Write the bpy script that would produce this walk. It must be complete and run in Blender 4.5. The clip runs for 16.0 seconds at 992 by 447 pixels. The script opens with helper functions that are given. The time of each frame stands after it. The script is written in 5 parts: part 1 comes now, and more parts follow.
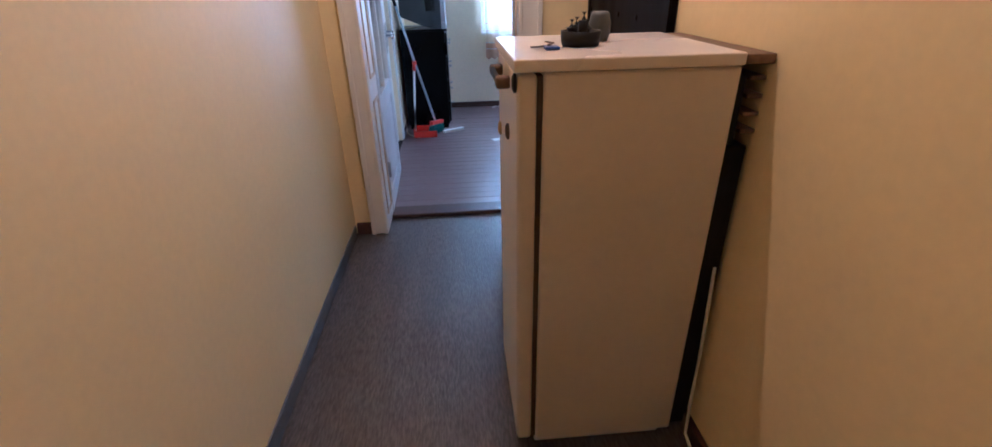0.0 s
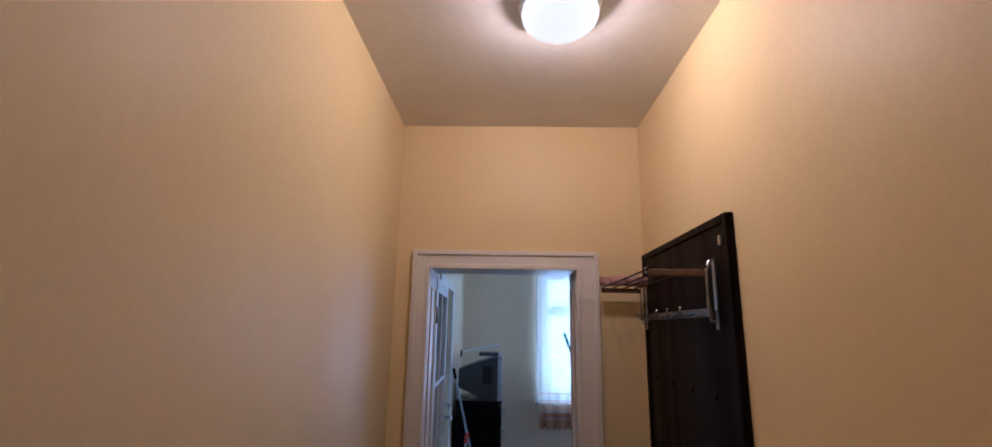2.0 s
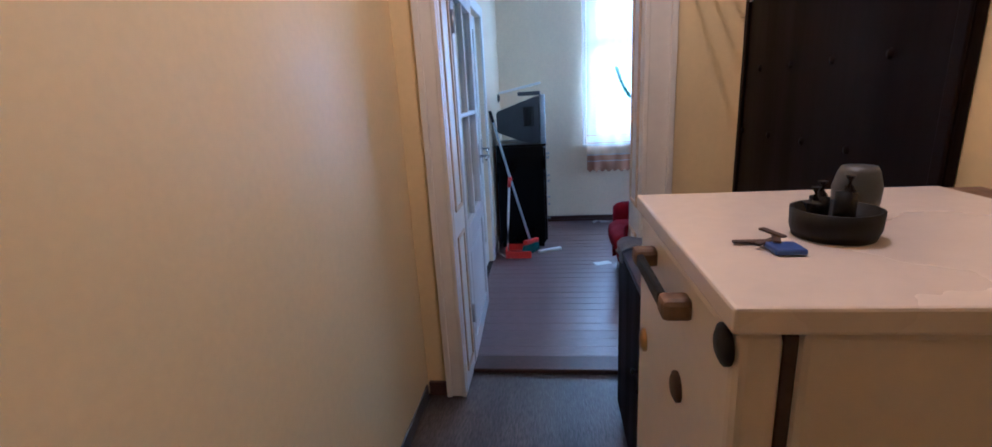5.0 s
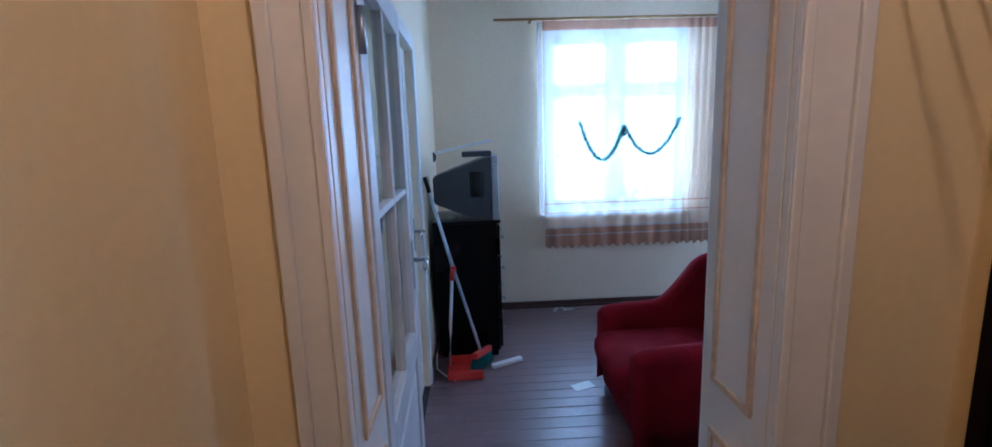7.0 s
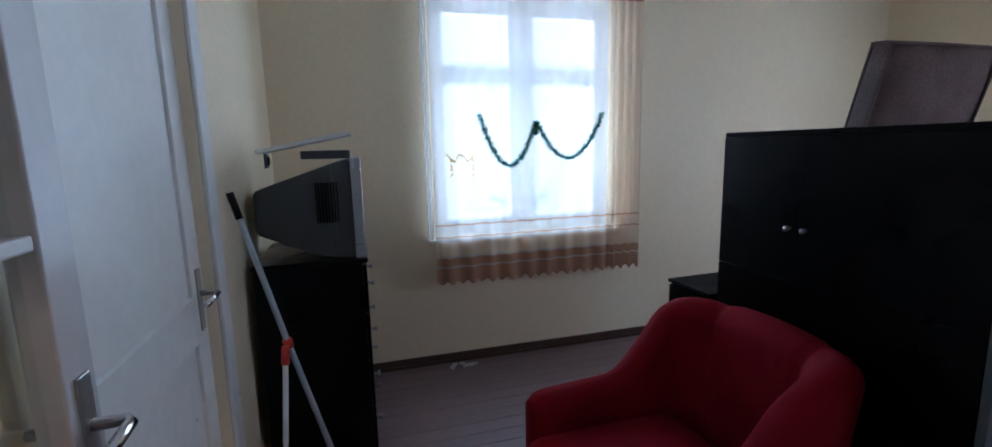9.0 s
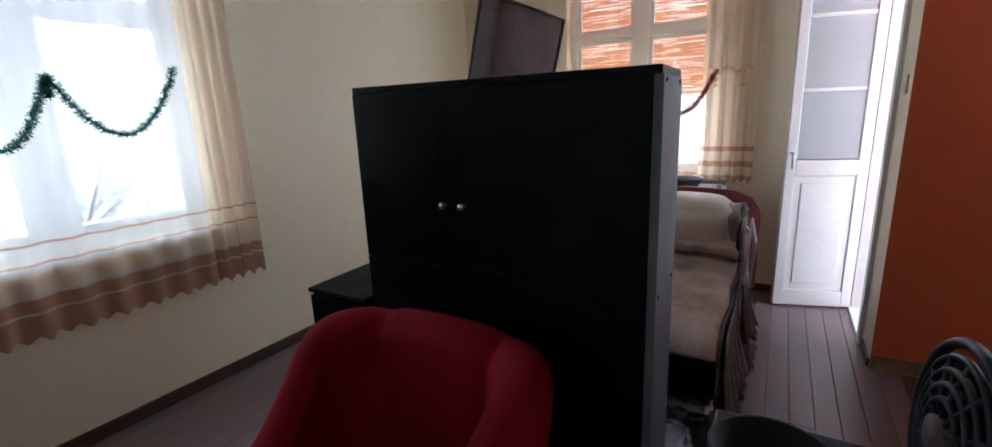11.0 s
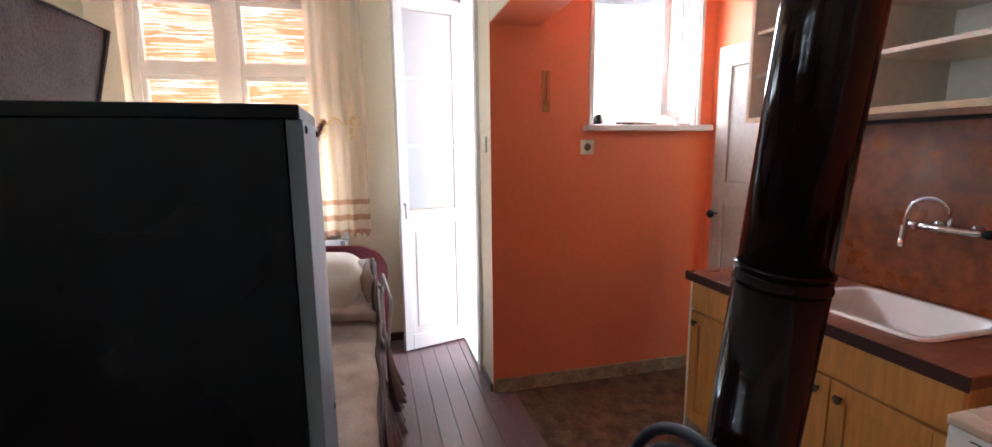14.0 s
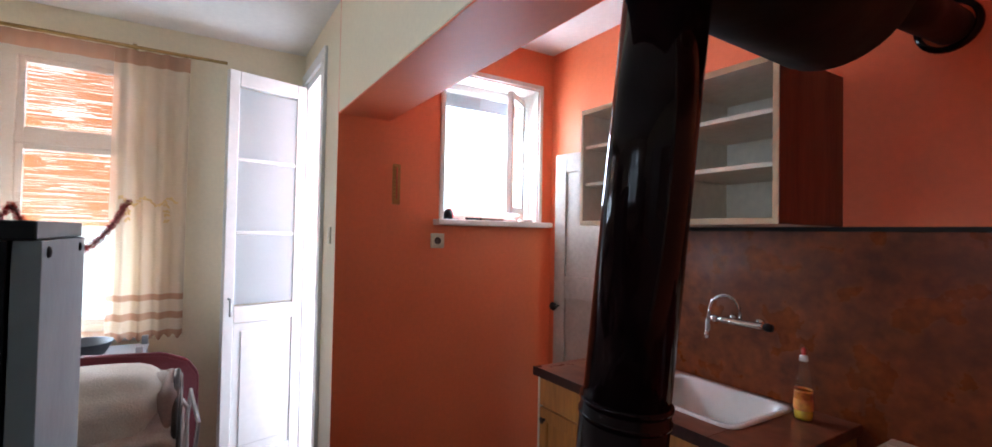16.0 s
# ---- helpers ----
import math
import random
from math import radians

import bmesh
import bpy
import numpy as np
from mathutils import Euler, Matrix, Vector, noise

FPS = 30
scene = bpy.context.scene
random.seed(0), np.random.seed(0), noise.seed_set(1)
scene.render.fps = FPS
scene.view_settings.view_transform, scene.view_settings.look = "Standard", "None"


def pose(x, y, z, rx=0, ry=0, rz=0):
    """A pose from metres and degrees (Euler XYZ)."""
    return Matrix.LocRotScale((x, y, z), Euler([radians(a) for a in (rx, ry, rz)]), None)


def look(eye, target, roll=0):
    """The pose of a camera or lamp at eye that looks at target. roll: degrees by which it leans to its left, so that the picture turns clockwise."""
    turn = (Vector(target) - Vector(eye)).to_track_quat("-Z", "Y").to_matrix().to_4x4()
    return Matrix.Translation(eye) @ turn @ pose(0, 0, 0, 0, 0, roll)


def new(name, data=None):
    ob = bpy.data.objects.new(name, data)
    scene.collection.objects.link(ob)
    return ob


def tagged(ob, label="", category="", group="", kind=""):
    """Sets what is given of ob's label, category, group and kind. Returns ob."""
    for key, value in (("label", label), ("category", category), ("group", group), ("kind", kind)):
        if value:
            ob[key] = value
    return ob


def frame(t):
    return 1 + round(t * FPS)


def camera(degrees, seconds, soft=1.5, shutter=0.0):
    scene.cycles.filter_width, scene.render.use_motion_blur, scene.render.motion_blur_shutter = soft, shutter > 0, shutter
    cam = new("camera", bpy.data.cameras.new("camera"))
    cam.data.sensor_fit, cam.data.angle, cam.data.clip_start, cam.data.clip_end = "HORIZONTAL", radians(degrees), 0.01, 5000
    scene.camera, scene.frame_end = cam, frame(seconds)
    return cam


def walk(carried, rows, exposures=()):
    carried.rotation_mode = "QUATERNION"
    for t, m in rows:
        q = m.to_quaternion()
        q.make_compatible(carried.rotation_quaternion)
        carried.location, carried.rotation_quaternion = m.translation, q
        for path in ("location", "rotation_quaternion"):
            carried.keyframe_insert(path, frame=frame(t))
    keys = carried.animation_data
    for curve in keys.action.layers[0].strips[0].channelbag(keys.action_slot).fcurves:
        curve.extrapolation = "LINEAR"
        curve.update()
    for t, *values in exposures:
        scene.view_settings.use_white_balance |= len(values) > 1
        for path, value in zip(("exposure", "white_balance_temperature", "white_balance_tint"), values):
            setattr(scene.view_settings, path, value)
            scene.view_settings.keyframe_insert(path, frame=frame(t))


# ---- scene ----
cam = camera(92.3, 16.0, soft=1.6)
PATH = [
    (0, (0.649, -2.69, 1.382), (0.778, -0.911, 0.478), -1.3),
    (0.5, (0.605, -2.638, 1.496), (0.634, -0.703, 0.991), -0.8),
    (1, (0.56, -2.669, 1.631), (0.592, -0.669, 1.63), -0.7),
    (1.5, (0.598, -2.682, 1.703), (0.564, -0.716, 2.071), 1.1),
    (2, (0.593, -2.665, 1.694), (0.55, -0.712, 2.123), 1.0),
    (2.5, (0.566, -2.624, 1.571), (0.542, -0.626, 1.636), -0.0),
    (3, (0.558, -2.593, 1.499), (0.524, -0.617, 1.193), -0.7),
    (3.2, (0.55, -2.576, 1.466), (0.514, -0.622, 1.038), -1.1),
    (5.3, (0.614, -1.949, 1.429), (0.363, -0.034, 0.911), -3.1),
    (5.5, (0.585, -1.883, 1.507), (0.392, 0.056, 1.06), -1.0),
    (6, (0.506, -1.553, 1.55), (0.37, 0.407, 1.173), -1.9),
    (6.5, (0.475, -1.192, 1.538), (0.432, 0.776, 1.183), -1.5),
    (7, (0.421, -0.852, 1.518), (0.497, 1.117, 1.174), -1.9),
    (7.5, (0.429, -0.512, 1.506), (0.635, 1.449, 1.17), -2.7),
    (8, (0.494, -0.21, 1.474), (0.735, 1.749, 1.145), -3.0),
    (8.2, (0.49, -0.11, 1.481), (0.755, 1.847, 1.167), -2.6),
    (10.3, (0.813, 0.593, 1.377), (2.143, 2.027, 0.959), -1.2),
    (10.5, (0.849, 0.62, 1.381), (2.297, 1.928, 0.942), -1.4),
    (11, (0.902, 0.696, 1.399), (2.57, 1.7, 0.942), -2.3),
    (11.5, (0.923, 0.748, 1.409), (2.725, 1.491, 0.96), -1.9),
    (12, (0.932, 0.774, 1.411), (2.808, 1.325, 0.989), -1.7),
    (12.5, (0.963, 0.786, 1.411), (2.89, 1.14, 1.008), -1.2),
    (13, (1.079, 0.782, 1.408), (3.036, 0.935, 1.028), -0.6),
    (13.5, (1.208, 0.787, 1.408), (3.177, 0.73, 1.063), 0.1),
    (14, (1.29, 0.828, 1.422), (3.205, 0.339, 1.115), -0.6),
    (14.5, (1.329, 0.85, 1.438), (3.123, 0.008, 1.166), -0.5),
    (15, (1.36, 0.813, 1.465), (3.085, -0.195, 1.369), -0.1),
    (15.5, (1.373, 0.788, 1.482), (3.07, -0.269, 1.54), 0.7),
    (16, (1.349, 0.788, 1.476), (3.047, -0.267, 1.519), 1.1),
]
walk(cam, [(t, look(eye, target, roll)) for t, eye, target, roll in PATH],
     exposures=[(0.0, 0.58, 4080, 10), (0.5, 0.34, 4080, 10), (1.0, -0.25, 4080, 10), (1.5, -0.8, 4200, 12), (2.0, -0.85, 4200, 12), (2.5, -0.5, 4080, 10), (3.0, 0.03, 4000, 10),
                (5.5, 0.1, 4050, 10), (6.0, 0.22, 4050, 10), (6.5, 0.1, 4050, 10), (7.0, -0.25, 4100, 10), (7.5, -0.55, 4100, 10), (8.2, -0.7, 4450, 10),
                (10.3, -1.3, 5600, 12), (11.0, -0.95, 5700, 12), (11.5, -0.6, 5800, 12), (12.0, -0.15, 5900, 12), (13.0, 0.08, 6000, 12), (14.5, 0.05, 6000, 12), (15.5, -0.45, 5700, 12), (16.0, -0.4, 5700, 12)])

# ---- light ----
world = bpy.data.worlds.new("sky")
scene.world = world
world.use_nodes = True
sky = world.node_tree.nodes.new("ShaderNodeTexSky")
sky.sky_type, sky.sun_disc = "NISHITA", False
sky.sun_elevation, sky.sun_rotation = radians(35), radians(60)
world.node_tree.links.new(sky.outputs[0], world.node_tree.nodes["Background"].inputs[0])
world.node_tree.nodes["Background"].inputs[1].default_value = 0.12
sun = new("sun", bpy.data.lights.new("sun", "SUN"))
sun.data.energy, sun.data.angle, sun.data.color = 0.8, radians(15), (1, 0.97, 0.92)
sun.matrix_world = look((30, 18, 25), (0, 0, 0))


def area(name, at, to, w, h, watts, colour):
    ob = new(name, bpy.data.lights.new(name, "AREA"))
    ob.data.shape, ob.data.size, ob.data.size_y = "RECTANGLE", w, h
    ob.data.energy, ob.data.color = watts, colour
    ob.matrix_world = look(at, to)
    return ob


DAY = (0.80, 0.90, 1.0)
area("window_light_north", (1.72, 3.68, 1.65), (1.72, 0, 1.65), 1.7, 1.9, 172, DAY)
area("window_light_east", (5.19, 1.72, 1.65), (0, 1.72, 1.65), 1.5, 1.9, 280, DAY)
area("window_light_kitchen", (4.17, -0.78, 2.02), (0, -0.78, 2.02), 0.95, 1.1, 95, DAY)
area("balcony_light", (4.46, -0.30, 1.25), (4.46, 3, 1.25), 0.7, 2.4, 40, DAY)
bulb = new("hall_bulb", bpy.data.lights.new("hall_bulb", "POINT"))
bulb.data.energy, bulb.data.color, bulb.data.shadow_soft_size = 40, (1.0, 0.62, 0.39), 0.03
bulb.location = (0.78, -1.12, 2.815)

# ---- materials ----
def surface(name, colour, rough=0.6, metal=0.0, second=None, scale=3.0, fine=60.0, grain=0.06, bump=0.15, depth=0.004, stretch=(1, 1, 1), coat=0.0, sheen=0.0, each=0.0, gloss=0.5):
    """A surface with stains at a large scale, grain at a small one, and fine relief."""
    m = bpy.data.materials.new(name)
    m.use_nodes = True
    t = m.node_tree
    n, link = t.nodes, t.links.new
    b = n["Principled BSDF"]
    b.inputs["Metallic"].default_value = metal
    b.inputs["Coat Weight"].default_value = coat
    b.inputs["Sheen Weight"].default_value = sheen
    b.inputs["Specular IOR Level"].default_value = gloss
    co = n.new("ShaderNodeTexCoord")
    mp = n.new("ShaderNodeMapping")
    mp.inputs["Scale"].default_value = stretch
    link(co.outputs["Object"], mp.inputs[0])
    big, small = n.new("ShaderNodeTexNoise"), n.new("ShaderNodeTexNoise")
    big.inputs["Scale"].default_value, big.inputs["Detail"].default_value = scale, 5
    small.inputs["Scale"].default_value, small.inputs["Detail"].default_value = fine, 4
    link(mp.outputs[0], big.inputs["Vector"])
    link(mp.outputs[0], small.inputs["Vector"])
    ramp = n.new("ShaderNodeMapRange")
    ramp.inputs[1].default_value, ramp.inputs[2].default_value = 0.35, 0.7
    link(big.outputs[0], ramp.inputs[0])
    mix = n.new("ShaderNodeMix")
    mix.data_type = "RGBA"
    dark = second or tuple(c * 0.86 for c in colour)
    mix.inputs[6].default_value, mix.inputs[7].default_value = (*colour, 1), (*dark, 1)
    link(ramp.outputs[0], mix.inputs[0])
    fleck = n.new("ShaderNodeMapRange")
    fleck.inputs[1].default_value, fleck.inputs[2].default_value = 0.3, 0.7
    fleck.inputs[3].default_value, fleck.inputs[4].default_value = 1 - grain, 1 + grain
    link(small.outputs[0], fleck.inputs[0])
    mul = n.new("ShaderNodeMix")
    mul.data_type, mul.blend_type = "RGBA", "MULTIPLY"
    mul.inputs[0].default_value = 1
    link(mix.outputs[2], mul.inputs[6])
    last = fleck.outputs[0]
    if each:
        info, vary, prod = n.new("ShaderNodeObjectInfo"), n.new("ShaderNodeMapRange"), n.new("ShaderNodeMath")
        vary.inputs[3].default_value, vary.inputs[4].default_value = 1 - each, 1 + each
        prod.operation = "MULTIPLY"
        link(info.outputs["Random"], vary.inputs[0])
        link(vary.outputs[0], prod.inputs[0])
        link(last, prod.inputs[1])
        last = prod.outputs[0]
    link(last, mul.inputs[7])
    link(mul.outputs[2], b.inputs["Base Color"])
    rr = n.new("ShaderNodeMapRange")
    rr.inputs[1].default_value, rr.inputs[2].default_value = 0.3, 0.7
    rr.inputs[3].default_value, rr.inputs[4].default_value = max(rough - 0.08, 0.02), min(rough + 0.1, 1)
    link(big.outputs[0], rr.inputs[0])
    link(rr.outputs[0], b.inputs["Roughness"])
    bp = n.new("ShaderNodeBump")
    bp.inputs["Strength"].default_value, bp.inputs["Distance"].default_value = bump, depth
    link(small.outputs[0], bp.inputs["Height"])
    link(bp.outputs[0], b.inputs["Normal"])
    return m


def glow(name, colour, strength):
    m = bpy.data.materials.new(name)
    m.use_nodes = True
    b = m.node_tree.nodes["Principled BSDF"]
    b.inputs["Base Color"].default_value = (0.9, 0.88, 0.82, 1)
    b.inputs["Emission Color"].default_value, b.inputs["Emission Strength"].default_value = (*colour, 1), strength
    return m


def pane_glass(name):
    m = bpy.data.materials.new(name)
    m.use_nodes = True
    t = m.node_tree
    t.nodes.remove(t.nodes["Principled BSDF"])
    clear, gloss, face, mix = (t.nodes.new(k) for k in ("ShaderNodeBsdfTransparent", "ShaderNodeBsdfGlossy", "ShaderNodeLayerWeight", "ShaderNodeMixShader"))
    power, share = t.nodes.new("ShaderNodeMath"), t.nodes.new("ShaderNodeMath")
    power.operation, share.operation = "POWER", "MULTIPLY_ADD"
    power.inputs[1].default_value, share.inputs[1].default_value, share.inputs[2].default_value = 4.0, 0.30, 0.04
    clear.inputs[0].default_value = (0.95, 0.97, 0.96, 1)
    gloss.inputs["Roughness"].default_value = 0.008
    t.links.new(face.outputs["Facing"], power.inputs[0])
    t.links.new(power.outputs[0], share.inputs[0])
    t.links.new(share.outputs[0], mix.inputs[0])
    t.links.new(clear.outputs[0], mix.inputs[1])
    t.links.new(gloss.outputs[0], mix.inputs[2])
    t.links.new(mix.outputs[0], t.nodes["Material Output"].inputs[0])
    return m


def sheer(name, colour, clear_share, weave=6000.0, solid=0.45):
    """Thin cloth: part open weave, part thread that lets light through."""
    m = bpy.data.materials.new(name)
    m.use_nodes = True
    t = m.node_tree
    n, link = t.nodes, t.links.new
    n.remove(n["Principled BSDF"])
    clear, lets, dif, cloth, mix = (n.new(k) for k in ("ShaderNodeBsdfTransparent", "ShaderNodeBsdfTranslucent", "ShaderNodeBsdfDiffuse", "ShaderNodeMixShader", "ShaderNodeMixShader"))
    tex = n.new("ShaderNodeTexNoise")
    co = n.new("ShaderNodeTexCoord")
    tex.inputs["Scale"].default_value = weave * 0.1
    link(co.outputs["Object"], tex.inputs["Vector"])
    vary = n.new("ShaderNodeMapRange")
    vary.inputs[1].default_value, vary.inputs[2].default_value = 0.3, 0.7
    vary.inputs[3].default_value, vary.inputs[4].default_value = 1 - clear_share + 0.08, 1 - clear_share - 0.08
    link(tex.outputs[0], vary.inputs[0])
    lets.inputs[0].default_value = (*colour, 1)
    dif.inputs[0].default_value = (*colour, 1)
    cloth.inputs[0].default_value = solid
    link(lets.outputs[0], cloth.inputs[1])
    link(dif.outputs[0], cloth.inputs[2])
    link(vary.outputs[0], mix.inputs[0])
    link(clear.outputs[0], mix.inputs[1])
    link(cloth.outputs[0], mix.inputs[2])
    link(mix.outputs[0], n["Material Output"].inputs[0])
    return m


M_HALL = surface("cream_wall_paint", (0.80, 0.64, 0.33), 0.55, scale=1.2, fine=45, grain=0.02, bump=0.07, second=(0.76, 0.595, 0.29))
M_ROOM = surface("pale_yellow_wall_paint", (0.82, 0.725, 0.525), 0.6, scale=1.0, fine=45, grain=0.03, bump=0.09, second=(0.79, 0.67, 0.475))
M_CEIL = surface("ceiling_paint", (0.80, 0.77, 0.72), 0.8, scale=1.5, fine=30, grain=0.03, bump=0.2)
M_ORANGE = surface("orange_wall_paint", (0.79, 0.195, 0.074), 0.55, scale=1.3, fine=45, grain=0.03, bump=0.1, second=(0.74, 0.174, 0.062))
M_SPLASH = surface("brown_marbled_wallboard", (0.20, 0.052, 0.015), 0.3, scale=7.5, fine=26, grain=0.32, bump=0.12, second=(0.105, 0.027, 0.009), gloss=0.3)
M_WHITE = surface("white_gloss_paint", (0.80, 0.80, 0.78), 0.35, scale=2.5, fine=25, grain=0.03, bump=0.12, second=(0.74, 0.73, 0.70))
M_WORN = surface("worn_white_paint", (0.74, 0.71, 0.66), 0.42, scale=3, fine=35, grain=0.02, bump=0.08, second=(0.68, 0.64, 0.58))
M_FLOOR = surface("brown_painted_boards", (0.165, 0.112, 0.115), 0.35, scale=2.6, fine=34, grain=0.10, bump=0.10, second=(0.182, 0.126, 0.13), stretch=(0.6, 1.4, 1), each=0.05, gloss=0.7)
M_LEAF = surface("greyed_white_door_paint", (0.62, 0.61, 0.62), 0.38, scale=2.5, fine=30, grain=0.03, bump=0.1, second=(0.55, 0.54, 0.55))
M_GAP = surface("dark_floor_gap", (0.02, 0.015, 0.012), 0.9)
M_LINO = surface("grey_brown_linoleum", (0.058, 0.048, 0.045), 0.4, scale=4, fine=75, grain=0.55, bump=0.35, second=(0.092, 0.076, 0.07), stretch=(1.8, 0.35, 1), gloss=0.7)
M_KFLOOR = surface("worn_brown_linoleum", (0.17, 0.105, 0.06), 0.45, scale=11, fine=70, grain=0.4, bump=0.3, second=(0.05, 0.03, 0.02))
M_SKIRT = surface("dark_brown_skirting", (0.07, 0.035, 0.025), 0.4, scale=4, fine=40, grain=0.15)
M_GREYSKIRT = surface("grey_skirting", (0.12, 0.12, 0.13), 0.5, scale=4, fine=40, grain=0.1)
M_CEMENT = surface("bare_plaster_skirting", (0.42, 0.31, 0.2), 0.85, scale=9, fine=50, grain=0.25, bump=0.5, second=(0.24, 0.17, 0.11))
M_BLACK = surface("black_lacquer", (0.0016, 0.0016, 0.002), 0.3, scale=2, fine=50, grain=0.2, bump=0.05, gloss=0.16)
M_GREYSIDE = surface("grey_laminate", (0.13, 0.165, 0.19), 0.42, scale=3, fine=50, grain=0.04)
M_RED = surface("dark_red_velour", (0.21, 0.006, 0.015), 0.9, scale=5, fine=260, grain=0.2, bump=0.4, second=(0.15, 0.004, 0.010), gloss=0.1)
M_DARKWOOD = surface("dark_brown_veneer", (0.007, 0.0032, 0.0024), 0.5, scale=2, fine=14, grain=0.25, bump=0.08, stretch=(4, 4, 0.4), second=(0.005, 0.0022, 0.0018), gloss=0.08)
M_REDWOOD = surface("red_brown_veneer", (0.13, 0.036, 0.018), 0.35, scale=3, fine=14, grain=0.25, bump=0.06, stretch=(5, 5, 0.5), second=(0.10, 0.03, 0.016))
M_TANBOARD = surface("tan_chipboard", (0.16, 0.095, 0.05), 0.6, scale=6, fine=60, grain=0.25, bump=0.2)
M_TOPWOOD = surface("dark_red_brown_veneer", (0.035, 0.011, 0.007), 0.4, scale=3, fine=14, grain=0.3, bump=0.06, stretch=(5, 0.5, 1), second=(0.022, 0.007, 0.005), gloss=0.3)
M_OCHRE = surface("ochre_wood", (0.46, 0.20, 0.042), 0.42, scale=2, fine=16, grain=0.18, bump=0.06, stretch=(4, 4, 0.4), second=(0.37, 0.15, 0.03))
M_WORKTOP = surface("brown_worktop", (0.19, 0.062, 0.03), 0.33, scale=4, fine=20, grain=0.2, second=(0.14, 0.045, 0.022), gloss=0.25)
M_ENAMEL = surface("white_enamel", (0.78, 0.77, 0.72), 0.18, scale=3, fine=30, grain=0.02, bump=0.03, coat=0.4)
M_HOB = surface("worn_cream_hob_enamel", (0.72, 0.64, 0.50), 0.25, scale=5, fine=30, grain=0.06, second=(0.50, 0.36, 0.22), coat=0.3)
M_CREAM = surface("cream_fridge_enamel", (0.70, 0.62, 0.53), 0.35, scale=1.2, fine=40, grain=0.02, bump=0.06)
M_CREAMTOP = surface("pale_pink_laminate", (0.74, 0.66, 0.60), 0.25, scale=2, fine=40, grain=0.02, bump=0.03)
M_SHELF = surface("cream_shelf_paint", (0.80, 0.74, 0.62), 0.5, scale=4, fine=30, grain=0.06, second=(0.74, 0.67, 0.54))
M_PIPE = surface("dark_brown_flue_enamel", (0.005, 0.0018, 0.0018), 0.06, scale=5, fine=60, grain=0.1, bump=0.02, gloss=0.12)
M_IRON = surface("black_iron", (0.007, 0.0065, 0.0065), 0.5, metal=0.0, scale=6, fine=60, grain=0.2, bump=0.2, gloss=0.25)
M_SOOT = surface("matt_black_stove_paint", (0.006, 0.0045, 0.004), 0.6, scale=6, fine=50, grain=0.2, bump=0.1, gloss=0.1)
M_CHROME = surface("chrome", (0.72, 0.72, 0.74), 0.14, metal=1.0, scale=9, fine=60, grain=0.03, bump=0.03)
M_STEEL = surface("dull_steel", (0.5, 0.5, 0.5), 0.35, metal=1.0, scale=9, fine=60, grain=0.06)
M_RAIL = surface("worn_dark_chrome", (0.24, 0.23, 0.22), 0.32, metal=1.0, scale=9, fine=60, grain=0.1)
M_BRASS = surface("aged_brass", (0.42, 0.27, 0.10), 0.35, metal=0.9, scale=12, fine=60, grain=0.12)
M_GREYPL = surface("grey_plastic", (0.06, 0.067, 0.075), 0.45, scale=5, fine=120, grain=0.06, bump=0.1)
M_BLACKPL = surface("dark_grey_enamel", (0.008, 0.009, 0.011), 0.5, scale=5, fine=120, grain=0.08, bump=0.05, gloss=0.2)
M_SILVERPL = surface("silver_plastic", (0.40, 0.42, 0.45), 0.4, scale=5, fine=120, grain=0.04)
M_REDPL = surface("red_plastic", (0.62, 0.045, 0.03), 0.35, scale=5, fine=80, grain=0.06)
M_TEAL = surface("teal_bristles", (0.02, 0.16, 0.17), 0.7, scale=9, fine=150, grain=0.25, bump=0.6)
M_BLUEPOLE = surface("pale_blue_pole", (0.45, 0.52, 0.60), 0.35, scale=7, fine=60, grain=0.05)
M_WHITEPL = surface("white_plastic", (0.78, 0.78, 0.78), 0.4, scale=6, fine=80, grain=0.04)
M_IVORY = surface("ivory_plastic", (0.70, 0.64, 0.50), 0.4, scale=8, fine=80, grain=0.05)
M_GREEN = surface("green_tinsel", (0.008, 0.17, 0.11), 0.3, metal=0.5, scale=30, fine=200, grain=0.4)
M_REDTIN = surface("red_tinsel", (0.30, 0.014, 0.016), 0.3, metal=0.5, scale=30, fine=200, grain=0.4)
M_NET = sheer("white_net_curtain", (0.84, 0.82, 0.82), 0.46, 6000, 0.78)
M_NETWARM = sheer("warm_net_curtain", (0.86, 0.70, 0.54), 0.70, 6000, 0.85)
M_NETSIDE = sheer("beige_net_curtain", (0.82, 0.66, 0.50), 0.28, 6000, 0.78)
M_LACE = sheer("brown_lace", (0.46, 0.26, 0.17), 0.14, 6000, 0.72)
M_REED = sheer("reed_blind", (0.62, 0.29, 0.10), 0.02, 6000, 0.62)
M_QUILT = surface("beige_quilted_cloth", (0.50, 0.42, 0.36), 0.9, scale=7, fine=160, grain=0.12, bump=0.5, second=(0.34, 0.26, 0.22))
M_QUILTPALE = surface("cream_quilt_cloth", (0.62, 0.55, 0.47), 0.9, scale=6, fine=150, grain=0.1, bump=0.6, second=(0.52, 0.45, 0.37))
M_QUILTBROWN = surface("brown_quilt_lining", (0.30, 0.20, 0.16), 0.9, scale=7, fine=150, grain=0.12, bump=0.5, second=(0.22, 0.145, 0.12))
M_FILM = surface("grey_shiny_film", (0.10, 0.085, 0.09), 0.16, scale=8, fine=60, grain=0.2, bump=0.5, second=(0.05, 0.04, 0.045), gloss=0.9)
